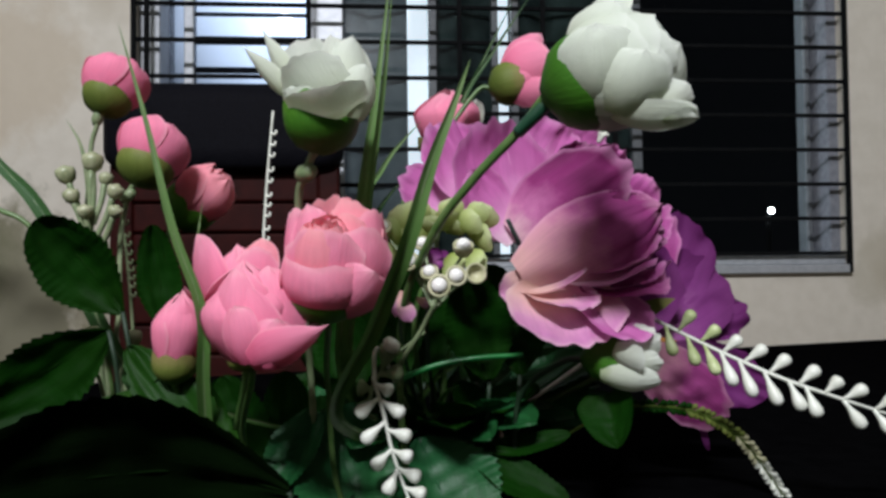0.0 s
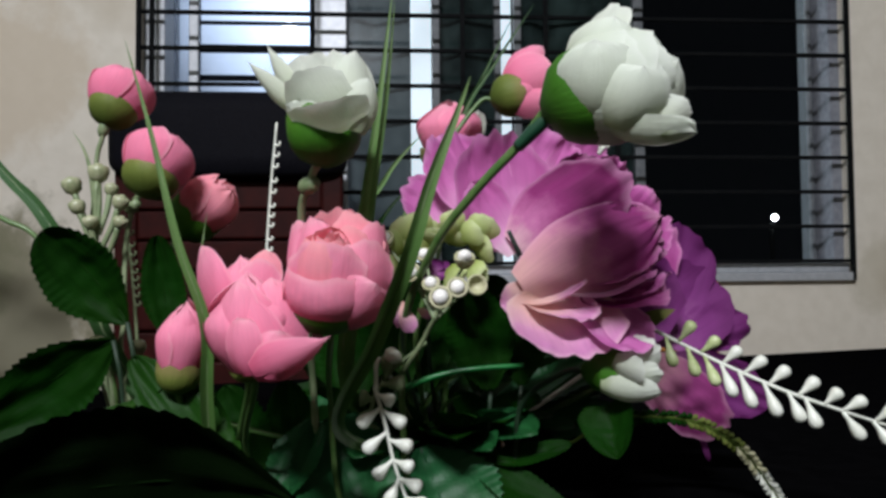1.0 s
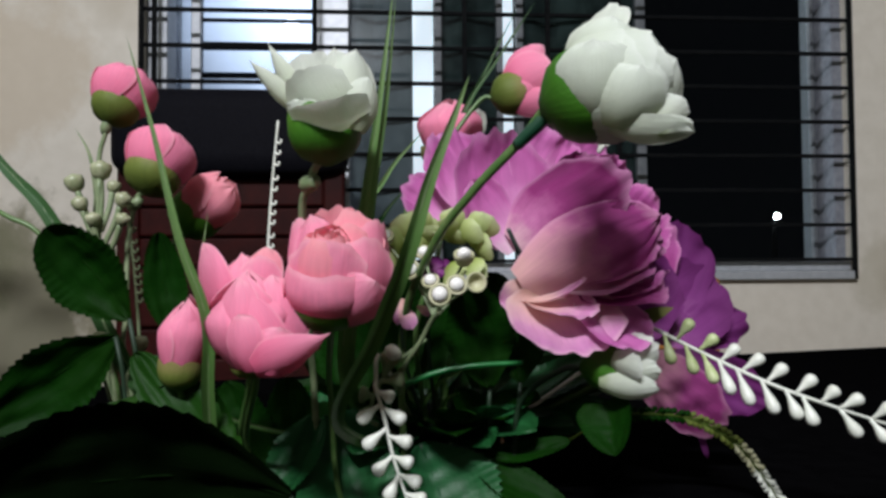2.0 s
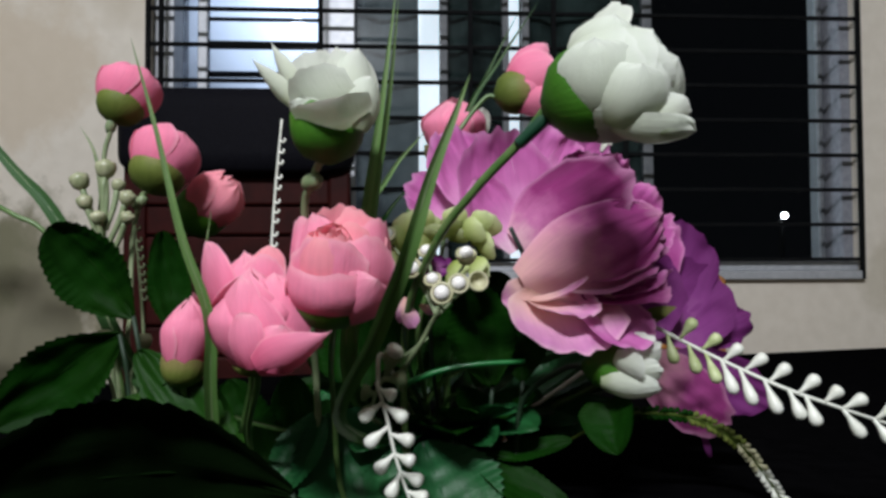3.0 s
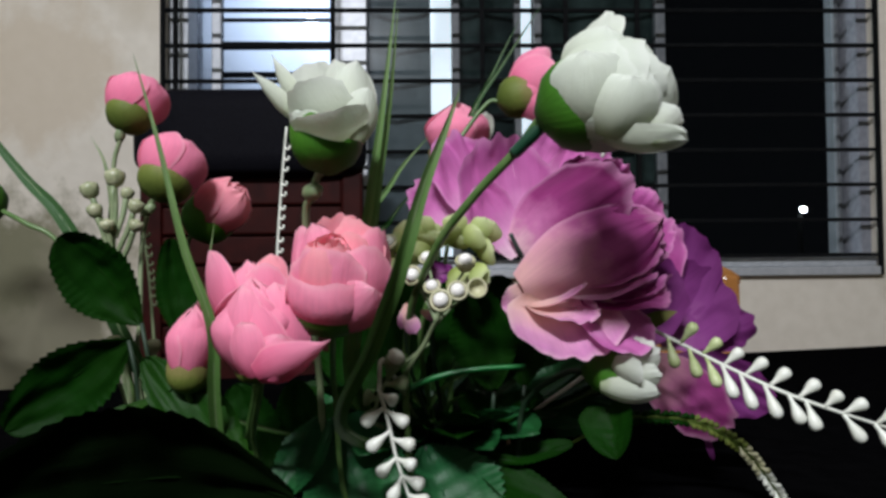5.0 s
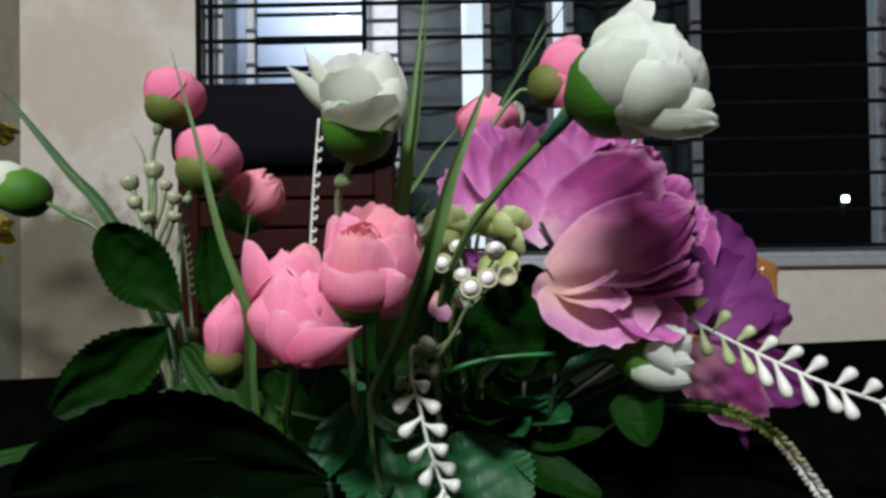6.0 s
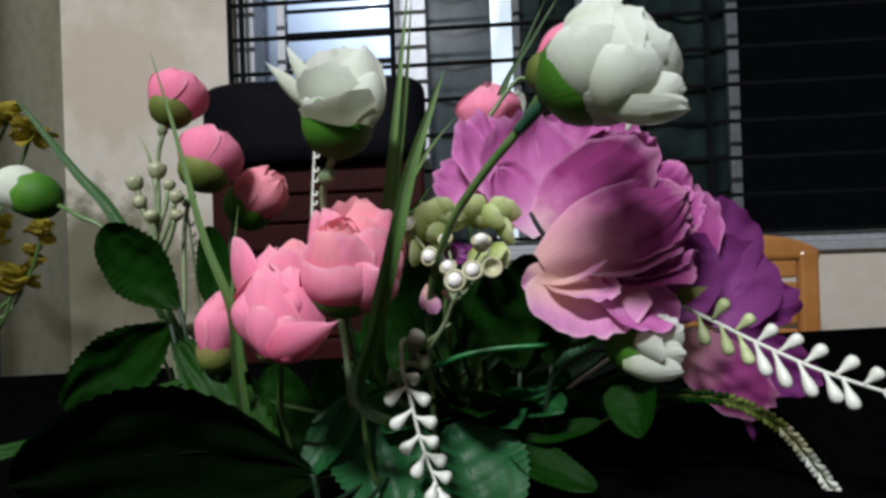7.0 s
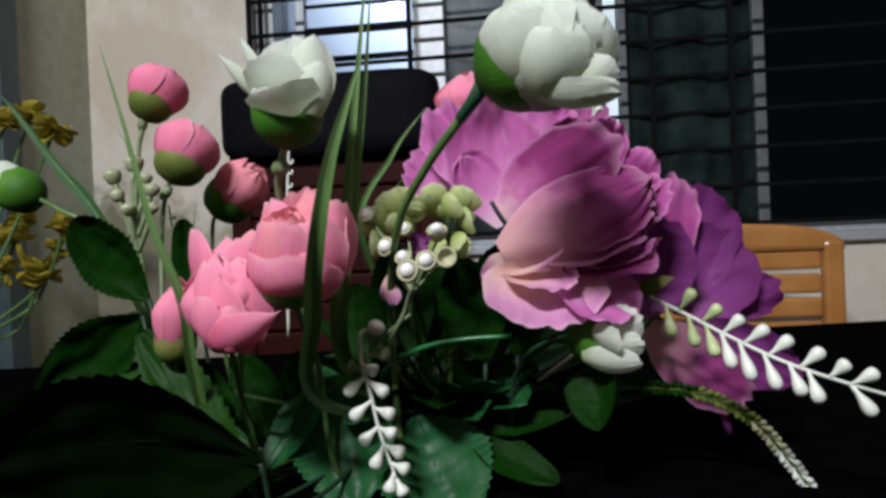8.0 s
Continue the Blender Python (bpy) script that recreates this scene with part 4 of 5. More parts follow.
petal(wr, WHITE, (0.0623, 0.2700, 0.9491), (0.0595, 0.2590, 0.9786), 0.0326, (0.30, 1, 0.0), 0.62, 0.17, seed=84, blunt=2.8, low=0.6, wide=0.5, lip=0.02)
petal(wr, WHITE, (0.0700, 0.2660, 0.9450), (0.0763, 0.2550, 0.9675), 0.0291, (-0.02, 1, 0.0), 0.62, 0.17, seed=44, blunt=2.6, low=0.6, wide=0.5, lip=0.02)
petal(wr, WHITE, (0.0641, 0.2720, 0.9481), (0.0987, 0.2640, 0.9422), 0.0194, (0, 0.45, 1), 0.6, 0.14, seed=5, curl=0.05, blunt=2.4, low=0.45, wide=0.55)
petal(wr, WHITE, (0.0814, 0.2660, 0.9472), (0.0984, 0.2680, 0.9548), 0.0154, (-0.5, 1, 0.2), 0.6, 0.12, seed=61, blunt=3.0, low=0.6, wide=0.5, lip=0.03, frill=0.03)
petal(wr, WHITE, (0.0847, 0.2620, 0.9432), (0.0985, 0.2640, 0.9462), 0.0095, (-0.4, 0.8, 0.4), 0.5, 0.1, seed=32, blunt=3.0, low=0.6, wide=0.5, lip=0.03, frill=0.03)
part("sleeve", tube([(0.0459, 0.2900, 0.9577), (0.0396, 0.2925, 0.9511), (0.0328, 0.2980, 0.9449)], 0.0034, 0.0028), SLEEVE, wr, "dark green stem sleeve")

ws = bud("white_flower", "small half-open white bud in a green calyx", "white flowers", (0.0750, 0.3680, 0.8367), (1, -0.15, 0.05), 0.0126, 0.0360, WHITE, CALYX,
    [(3, 0.80, 0.9, 0.5), (3, 0.6, 0.9, 0.4)], [(0.0624, 0.3700, 0.8349), (0.0418, 0.3900, 0.8122), root(0.02, -0.02)], STEM_DARK, calyx_h=0.54, calyx_r=0.98, seed=22, point=2.6)
petal(ws, WHITE, (0.0900, 0.3620, 0.8393), (0.1099, 0.3520, 0.8517), 0.0194, (0, 1, -0.1), 0.5, 0.1, blunt=3.2, low=0.5, lip=0.05, frill=0.04, seed=28)
petal(ws, WHITE, (0.0949, 0.3580, 0.8354), (0.1108, 0.3500, 0.8381), 0.0128, (-0.1, 1, 0.2), 0.5, 0.1, blunt=3.0, low=0.5, lip=0.05, frill=0.05, seed=23)
petal(ws, WHITE, (0.0803, 0.3560, 0.8301), (0.1090, 0.3480, 0.8286), 0.0156, (0, 1, 0.35), 0.5, 0.12, blunt=1.8, low=0.5, wide=0.5, seed=29)
petal(ws, WHITE, (0.0858, 0.3500, 0.8438), (0.0997, 0.3430, 0.8368), 0.0165, (0, 1, 0.6), 0.4, 0.08, blunt=3.0, low=0.5, lip=0.05, seed=24)
bud("white_flower", "white bud with a rounded green calyx and long stalk", "white flowers", (-0.2805, 0.4063, 0.9328), (-1, 0.0, 0.42), 0.0154, 0.0450, WHITE, CALYX,
    [(3, 1.0, 1.0, 0.4), (3, 0.8, 1.0, 0.3)], [(-0.2602, 0.4023, 0.9233), (-0.2399, 0.4043, 0.9098), (-0.2050, 0.4100, 0.8522), root(-0.03, 0.01)], STEM, calyx_h=0.44, calyx_r=0.94, seed=24)

# the purple peony
peony = thing("peony", root(0.01, 0), "large open mauve and magenta fabric peony", "artificial flower", "purple flowers")
petal(peony, MAUVE, (0.0143, 0.4150, 0.9208), (-0.0238, 0.4250, 0.9461), 0.0359, (0.3, -1, 0.2), 0.25, 0.05, seed=30, nu=30, nv=26, ruffle=0.16, blunt=3.2, frill=0.05)
petal(peony, MAUVE, (0.0265, 0.4120, 0.9219), (-0.0037, 0.4180, 0.9756), 0.0409, (0.3, -1, 0), 0.3, 0.05, seed=31, nu=30, nv=26, ruffle=0.18, blunt=3.2, frill=0.07)
petal(peony, MAUVE, (0.0506, 0.4120, 0.9348), (0.0719, 0.4150, 0.9737), 0.0442, (0, -1, 0), 0.3, 0.06, seed=32, nu=30, nv=26, ruffle=0.14, blunt=3.4, frill=0.06)
petal(peony, MAUVE, (0.0639, 0.4120, 0.9309), (0.0989, 0.4180, 0.9672), 0.0409, (-0.1, -1, 0), 0.3, 0.05, seed=33, nu=30, nv=26, ruffle=0.18, blunt=3.2, frill=0.07)
petal(peony, MAUVE, (0.0377, 0.4040, 0.9025), (0.0304, 0.4020, 0.9729), 0.0570, (0.15, -1, 0.1), 0.35, 0.07, seed=34, nu=30, nv=26, ruffle=0.12, blunt=3.2, frill=0.05)
petal(peony, MAUVE, (0.0405, 0.3920, 0.9005), (0.0155, 0.3920, 0.9407), 0.0309, (0.7, -1, -0.1), 0.4, 0.08, seed=35, nu=30, nv=26, ruffle=0.08, blunt=2.8, low=0.5, frill=0.03)
petal(peony, DUSK, (0.0896, 0.4080, 0.9229), (0.1008, 0.4020, 0.9583), 0.0280, (0.1, -1, 0.2), 0.3, 0.05, seed=36, nu=30, nv=26, ruffle=0.28, blunt=3.2, frill=0.1)
petal(peony, MAGENTA, (0.0713, 0.4040, 0.9299), (0.0858, 0.3980, 0.9583), 0.0277, (0.1, -1, 0.2), 0.3, 0.05, seed=37, nu=30, nv=26, ruffle=0.22, blunt=3.2, frill=0.08)
petal(peony, DUSK, (0.0950, 0.4040, 0.9058), (0.1215, 0.4020, 0.9377), 0.0345, (-0.2, -1, 0.2), 0.3, 0.06, seed=38, nu=30, nv=26, ruffle=0.22, blunt=3.2, frill=0.08)
petal(peony, DUSK, (0.0935, 0.3960, 0.8991), (0.1301, 0.3980, 0.9201), 0.0359, (-0.3, -1, 0.5), 0.3, 0.08, seed=39, nu=30, nv=26, ruffle=0.18, blunt=3.2, frill=0.07)
petal(peony, MAGENTA, (0.0404, 0.3860, 0.9030), (0.1018, 0.3840, 0.9452), 0.0522, (0.1, 1, -0.2), 0.35, 0.09, seed=40, nu=30, nv=26, ruffle=0.09, blunt=3.2, low=0.45, wide=0.5, frill=0.04, lip=0.04)
petal(peony, DUSK, (0.0639, 0.3880, 0.8901), (0.1092, 0.3840, 0.9251), 0.0412, (-0.1, 1, 0), 0.25, 0.07, seed=41, nu=30, nv=26, ruffle=0.12, blunt=3.4, low=0.5, frill=0.05)
petal(peony, BOWL, (0.0425, 0.3680, 0.8797), (0.1184, 0.3800, 0.9192), 0.0498, (-0.05, 1, -0.1), 0.34, 0.09, seed=42, nu=30, nv=26, ruffle=0.08, blunt=2.6, low=0.5, wide=0.4, frill=0.05, lip=0.04)
petal(peony, DUSK, (0.0707, 0.3780, 0.8932), (0.1216, 0.3860, 0.9195), 0.0377, (-0.1, 1, 0.1), 0.3, 0.07, seed=43, nu=30, nv=26, ruffle=0.12, blunt=3.0, low=0.5, frill=0.06)
petal(peony, MAGENTA, (0.0686, 0.3740, 0.8886), (0.1227, 0.3820, 0.9049), 0.0286, (-0.15, 1, 0.3), 0.3, 0.07, seed=44, nu=30, nv=26, ruffle=0.12, blunt=3.0, low=0.5, frill=0.06)
petal(peony, MAUVE, (0.0794, 0.3680, 0.8747), (0.1225, 0.3740, 0.8852), 0.0226, (-0.2, -0.3, 1), 0.25, 0.07, seed=45, nu=30, nv=26, ruffle=0.14, blunt=3.2, frill=0.06)
petal(peony, DUSK, (0.0698, 0.3720, 0.8839), (0.1186, 0.3800, 0.9028), 0.0284, (-0.3, -0.7, 1), 0.25, 0.07, seed=46, nu=30, nv=26, ruffle=0.14, blunt=3.2, frill=0.05)
petal(peony, MAUVE, (0.0645, 0.3660, 0.8781), (0.1146, 0.3720, 0.8914), 0.0261, (-0.2, -0.6, 1), 0.25, 0.07, seed=47, nu=30, nv=26, ruffle=0.14, blunt=3.2, frill=0.05)
petal(peony, DUSK, (0.0727, 0.3620, 0.8736), (0.1220, 0.3700, 0.8792), 0.0253, (-0.2, -0.5, 1), 0.25, 0.06, seed=48, nu=30, nv=26, ruffle=0.16, blunt=3.2, frill=0.06)
petal(peony, BLUSH, (0.0403, 0.3620, 0.8733), (0.0735, 0.3520, 0.8855), 0.0117, (0, -0.3, 1), 0.3, 0.14, seed=49, nu=30, nv=26, ruffle=0.06, low=0.5)
petal(peony, BLUSH, (0.0465, 0.3660, 0.8739), (0.0775, 0.3460, 0.8672), 0.0351, (0.25, -0.5, 1), 0.25, 0.05, seed=50, nu=30, nv=26, ruffle=0.12, low=0.5, blunt=3.2, frill=0.05)
petal(peony, BLUSH, (0.0584, 0.3720, 0.8780), (0.0671, 0.3400, 0.8481), 0.0632, (0.1, -0.5, 1), 0.2, 0.04, seed=51, nu=30, nv=26, ruffle=0.1, low=0.55, wide=0.5, blunt=3.4, frill=0.04)
petal(peony, MAUVE, (0.0752, 0.3700, 0.8732), (0.1046, 0.3500, 0.8494), 0.0444, (0.1, -0.5, 1), 0.2, 0.04, seed=52, nu=30, nv=26, ruffle=0.14, low=0.5, blunt=3.2, frill=0.05)
petal(peony, BLUSH, (0.0489, 0.3780, 0.8811), (0.0381, 0.3580, 0.8622), 0.0290, (0.5, -0.5, 1), 0.25, 0.05, seed=53, nu=30, nv=26, ruffle=0.08, low=0.5, blunt=3.0)
for t in ((0.0905, 0.3980, 0.9675), (0.0949, 0.4000, 0.9704), (0.0991, 0.3980, 0.9666), (0.0968, 0.3970, 0.9625)):
    part("filament", tube([(0.0914, 0.4000, 0.9587), Vector((0.0926, 0.3970, 0.9626)).lerp(Vector(t), 0.4), t], 0.0010, 0.0008), CREAM, peony)
part("stamen", tube([(0.0459, 0.3850, 0.8939), (0.0397, 0.3760, 0.9036), (0.0352, 0.3720, 0.9124)], 0.0016, 0.0012), STAMEN, peony)
part("stem", tube([(0.0585, 0.4000, 0.8769), (0.0472, 0.4100, 0.8491), root(0.01, 0)], 0.0025), STEM_DARK, peony)
second = thing("peony", root(0.025, 0.01), "deep purple fabric peony half hidden behind another", "artificial flower", "purple flowers")
petal(second, PURPLE, (0.1319, 0.4500, 0.8516), (0.1600, 0.4550, 0.9190), 0.0600, (0, -1, 0), 0.2, 0.05, ruffle=0.08, seed=60, blunt=3.2)
petal(second, PURPLE, (0.1306, 0.4450, 0.8484), (0.1810, 0.4520, 0.8830), 0.0600, (-0.1, -1, 0.2), 0.25, 0.05, ruffle=0.08, seed=61, blunt=3.2)
petal(second, PURPLE, (0.1391, 0.4500, 0.8478), (0.2013, 0.4580, 0.8533), 0.0333, (0, -1, 0.5), 0.25, 0.05, ruffle=0.16, seed=62, blunt=3.2)
petal(second, DUSK, (0.1223, 0.4400, 0.8599), (0.1410, 0.4500, 0.9270), 0.0398, (0, -1, 0), 0.2, 0.05, ruffle=0.16, seed=63, blunt=3.2)
petal(second, PURPLE, (0.1045, 0.4250, 0.8436), (0.1347, 0.4300, 0.8980), 0.0530, (0, -1, 0.1), 0.2, 0.04, ruffle=0.08, seed=67, blunt=3.2)
petal(second, BOWL, (0.1195, 0.4300, 0.8358), (0.1725, 0.4250, 0.7909), 0.0389, (0.2, -1, -0.2), 0.2, 0.05, ruffle=0.08, seed=64, blunt=3.0)
petal(second, PURPLE, (0.1361, 0.4400, 0.8307), (0.2049, 0.4380, 0.8049), 0.0398, (0, -1, -0.2), 0.2, 0.05, ruffle=0.10, seed=65, blunt=3.2)
petal(second, PURPLE, (0.1578, 0.4300, 0.7950), (0.1636, 0.4300, 0.7714), 0.0042, (0, -1, 0.2), 0.2, 0.05, seed=66)
part("stem", tube([(0.1318, 0.4500, 0.8479), (0.0981, 0.4500, 0.8145), root(0.025, 0.01)], 0.0025), STEM, second)

# ---- grass, ferns, berries and sprigs ----
blade("slender green grass blade rising past the pink buds", [root(-0.03, -0.03), (-0.0950, 0.3800, 0.7560), (-0.1120, 0.3450, 0.7660), (-0.1079, 0.3100, 0.8289), (-0.1035, 0.2950, 0.8679), (-0.1132, 0.2880, 0.9039), (-0.1237, 0.2860, 0.9494), (-0.1352, 0.2850, 0.9912)], 0.0067, (0.3, -1, 0))
blade("tall green grass blade in the middle of the bouquet", [root(-0.005, 0), (-0.0544, 0.3750, 0.8249), (-0.0441, 0.3650, 0.9170), (-0.0346, 0.3600, 0.9784), (-0.0258, 0.3600, 1.0466)], 0.0071, (0.3, -1, 0))
blade("tall green grass blade in the middle of the bouquet", [root(0.0, 0.002), (-0.0501, 0.3780, 0.8243), (-0.0398, 0.3700, 0.9204), (-0.0309, 0.3660, 0.9828), (-0.0255, 0.3650, 1.0391)], 0.0060, (-0.3, -1, 0))
blade("broad arching grass blade close in front", [root(0.0, -0.03), (-0.0508, 0.3300, 0.8135), (-0.0279, 0.2700, 0.8628), (-0.0136, 0.2420, 0.8933), (-0.0042, 0.2340, 0.9217), (0.0037, 0.2320, 0.9415), (0.0101, 0.2320, 0.9580)], 0.0079, (0.4, -1, 0))
blade("thin dark grass blade behind the flowers", [root(0.01, 0.02), (-0.0107, 0.4800, 0.9225), (0.0126, 0.4800, 0.9993), (0.0374, 0.4800, 1.0393), (0.0658, 0.4800, 1.0816)], 0.0051, (0.3, -1, 0), GRASS_DARK)
blade("thin dark grass blade behind the flowers", [root(0.01, 0.02), (-0.0110, 0.4850, 0.9187), (0.0125, 0.4850, 0.9962), (0.0314, 0.4850, 1.0368), (0.0524, 0.4850, 1.0774)], 0.0043, (0.3, -1, 0), GRASS_DARK)
blade("broad grass blade leaning outward", [root(-0.03, 0), (-0.1250, 0.4200, 0.7580), (-0.1850, 0.4120, 0.8200), (-0.2338, 0.4050, 0.9178), (-0.2665, 0.4100, 0.9524), (-0.3059, 0.4200, 0.9926), (-0.3272, 0.4250, 1.0131)], 0.0105, (0.2, -1, 0.3), GRASS_DARK)
blade("thin grass blade behind the peony", [root(0, 0.02), (-0.0614, 0.4400, 0.8950), (-0.0382, 0.4400, 0.9508), (-0.0135, 0.4400, 0.9810)], 0.0051, (0.3, -1, 0))
blade("thin grass blade behind the peony", [root(0, 0.02), (-0.0546, 0.4450, 0.8949), (-0.0410, 0.4450, 0.9249), (-0.0229, 0.4450, 0.9473)], 0.0051, (0.3, -1, 0), LEAF)
blade("short thin grass blade between the buds", [root(-0.02, -0.02), (-0.1209, 0.3400, 0.8227), (-0.1196, 0.3300, 0.8819), (-0.1155, 0.3300, 0.9206)], 0.0030, (0.3, -1, 0))
blade("short thin grass blade beside the berries", [(-0.2198, 0.4300, 0.9119), (-0.2254, 0.4300, 0.9607), (-0.2362, 0.4300, 0.9828)], 0.0028, (0.3, -1, 0), STEM_PALE)
for k, (x, y) in enumerate(((0.012, -0.012), (-0.008, -0.02), (0.0, -0.012), (-0.016, -0.016), (0.006, -0.02), (-0.002, -0.024), (-0.022, -0.012))):
    r = random.Random(40 + k)
    p = Vector(root(x, y))
    q = p + Vector((-0.055 + 0.016 * k + r.uniform(-0.01, 0.01), -0.04 + r.uniform(-0.02, 0.02), 0.055 + r.uniform(-0.012, 0.016)))
    blade("short green grass blade low in the bouquet", [p, p.lerp(q, 0.5) + Vector((0, 0, 0.012)), q], 0.0042, (0.4, -1, 0.2))


def fern(label, points, hooks, size, side, material):
    ob = thing("curled_fern", points[0], label, "artificial fern", "ferns")
    part("rachis", tube(points, 0.0011, 0.0008, 6, 6), material, ob)
    line = spline(points, 20)
    for k in range(hooks):
        c = line[int((0.35 + 0.62 * k / hooks) * (len(line) - 1))]
        s = Vector((side, -0.2, 0))
        part("hook", tube([c, c + s * size * 0.8 + Vector((0, 0, -size * 0.25)), c + s * size * 1.15 + Vector((0, 0, size * 0.2)), c + s * size * 0.95 + Vector((0, 0, size * 0.55))], 0.0010, 0.0006, 4, 6), material, ob)
    return ob


fern("cream curled fern tip standing upright", [(-0.1170, 0.4400, 0.8317), (-0.1154, 0.4400, 0.8956), (-0.1127, 0.4400, 0.9409), (-0.1085, 0.4400, 0.9885)], 11, 0.0032, 1, CREAM)
fern("pale feathery fern behind the berry stalks", [(-0.2019, 0.4500, 0.8306), (-0.2046, 0.4500, 0.8694), (-0.2072, 0.4500, 0.8967), (-0.2107, 0.4500, 0.9271)], 9, 0.0036, 1, STEM_PALE)

berries = thing("berry_sprig", root(-0.03, 0), "olive sprig of small round seed pods", "artificial berries", "berry sprigs")
part("stem", tube(sag([(-0.2102, 0.4100, 0.9470), (-0.2103, 0.4100, 0.9112), (-0.2039, 0.4100, 0.8506), root(-0.03, 0)]), 0.0015), STEM_PALE, berries)
for a, b, r in (((-0.2253, 0.4100, 0.9451), (-0.2129, 0.4100, 0.9076), 0.0050), ((-0.2101, 0.4120, 0.9530), (-0.2103, 0.4100, 0.9112), 0.0054), ((-0.1945, 0.4080, 0.9344), (-0.2081, 0.4100, 0.9040), 0.0042), ((-0.2209, 0.4080, 0.9320), (-0.2129, 0.4100, 0.9041), 0.0042), ((-0.2036, 0.4150, 0.9431), (-0.2088, 0.4100, 0.9147), 0.0036), ((-0.2112, 0.4050, 0.9224), (-0.2111, 0.4100, 0.8969), 0.0038), ((-0.1931, 0.4050, 0.9221), (-0.2081, 0.4100, 0.8933), 0.0036)):
    a, b, r = Vector(a), Vector(b), r * 1.15
    m = axis_matrix(a, a - b)
    pod = part("pod", lathe([(r * 0.3, -r * 1.1), (r * 0.8, -r * 0.7), (r * 1.02, 0), (r * 0.95, r * 0.5), (r * 0.7, r * 0.62), (r * 0.55, r * 0.5), (r * 0.45, r * 0.75), (0, r * 0.95)], 16, m), POD, berries)
    part("stalk", tube([b, b.lerp(a, 0.5) + Vector((0.001, 0, 0)), a - (a - b).normalized() * r], 0.0016, 0.0019), STEM_PALE, pod)
for a, b in (((-0.1988, 0.3900, 0.8514), (-0.1962, 0.3950, 0.8214)), ((-0.1755, 0.3900, 0.8489), (-0.1850, 0.3950, 0.8180))):
    pod = thing("seed_pod", root(-0.03, -0.01), "small round olive seed pod on a thin stalk", "artificial berries", "berry sprigs")
    m = axis_matrix(a, (0, -0.1, 1))
    part("pod", lathe([(0.0015, -0.0048), (0.0036, -0.0028), (0.0046, 0.0005), (0.0040, 0.0032), (0.0028, 0.0040), (0.002, 0.003), (0, 0.0036)], 16, m), POD, pod)
    part("stalk", tube(sag([Vector(a) - Vector((0, 0, 0.004)), b, root(-0.03, -0.01)]), 0.0011), STEM_PALE, pod)

pearls = thing("berry_sprig", root(0.0, -0.01), "sprig of white pearl berries in olive seed cups", "artificial berries", "berry sprigs")
part("stem", tube([(-0.0042, 0.3450, 0.8683), (-0.0110, 0.3550, 0.8556), (-0.0250, 0.3700, 0.8258), root(0.0, -0.01)], 0.0013), STEM_PALE, pearls)
for at, axis, r, full in (((-0.0019, 0.3300, 0.8779), (-0.1, -1, 0.2), 0.0065, True), ((0.0062, 0.3350, 0.8824), (0.1, -1, 0.35), 0.0061, True), ((0.0159, 0.3380, 0.8836), (0.2, -1, 0.2), 0.0061, False), ((-0.0067, 0.3400, 0.8844), (-0.2, -0.8, 0.6), 0.0053, True), ((-0.0169, 0.3450, 0.8902), (-0.5, -1, 0.2), 0.0060, True), ((0.0102, 0.3450, 0.8969), (0.1, -0.7, 0.9), 0.0062, True), ((-0.0316, 0.3600, 0.9079), (-0.2, -0.8, 0.6), 0.0059, True), ((-0.0108, 0.3600, 0.8993), (-0.2, -0.8, 0.6), 0.0050, True)):
    r *= 0.84
    c = cup_berry(pearls, at, axis, r, full)
    part("stalk", tube([Vector(at) - Vector(axis).normalized() * r, Vector(at).lerp(Vector((-0.0042, 0.3450, 0.8683)), 0.6) + Vector((0, 0.006, 0)), (-0.0050, 0.3470, 0.8652)], 0.0008), STEM_PALE, c)

lime = thing("hydrangea", root(0.0, 0.0), "lime-green cluster of small rounded petals", "artificial flower")
rnd = random.Random(5)
for k in range(26):
    x, z = rnd.uniform(-1, 1), rnd.uniform(-1, 1)
    c = Vector((-0.0030, 0.3720, 0.9010)) + Vector((x * 0.021, rnd.uniform(-0.006, 0.006), z * 0.0105 - abs(x) * 0.002))
    d = Vector((x * 0.8 + rnd.uniform(-0.4, 0.4), -0.5, z + rnd.uniform(-0.3, 0.7))).normalized()
    petal(lime, LIME, c, c + d * rnd.uniform(0.011, 0.016), rnd.uniform(0.012, 0.017), (rnd.uniform(-0.4, 0.4), 1, 0.3), 0.25, 0.08, low=0.4, seed=k, nu=8, nv=8)
part("stem", tube([(-0.0040, 0.3800, 0.8943), (-0.0168, 0.3900, 0.8517), root(0.0, 0.0)], 0.0016), STEM, lime)
lilac = thing("small_blossom", root(0, -0.005), "tiny faded lilac blossom low between stems", "artificial flower")
for a, b, w in (((-0.0239, 0.3650, 0.8716), (-0.0168, 0.3600, 0.8587), 0.0095), ((-0.0223, 0.3650, 0.8747), (-0.0256, 0.3650, 0.8607), 0.0059), ((-0.0146, 0.3650, 0.8706), (-0.0069, 0.3650, 0.8662), 0.0053)):
    petal(lilac, BLUSH, a, b, w, (0, 1, 0.2), 0.4, 0.1, nu=8, nv=8)
part("stem", tube([(-0.0224, 0.3660, 0.8731), (-0.0221, 0.3750, 0.8407), root(0, -0.005)], 0.0012), STEM_DARK, lilac)
dark_core = thing("small_blossom", root(0.005, 0.01), "small dark plum blossom under the lime cluster", "artificial flower")
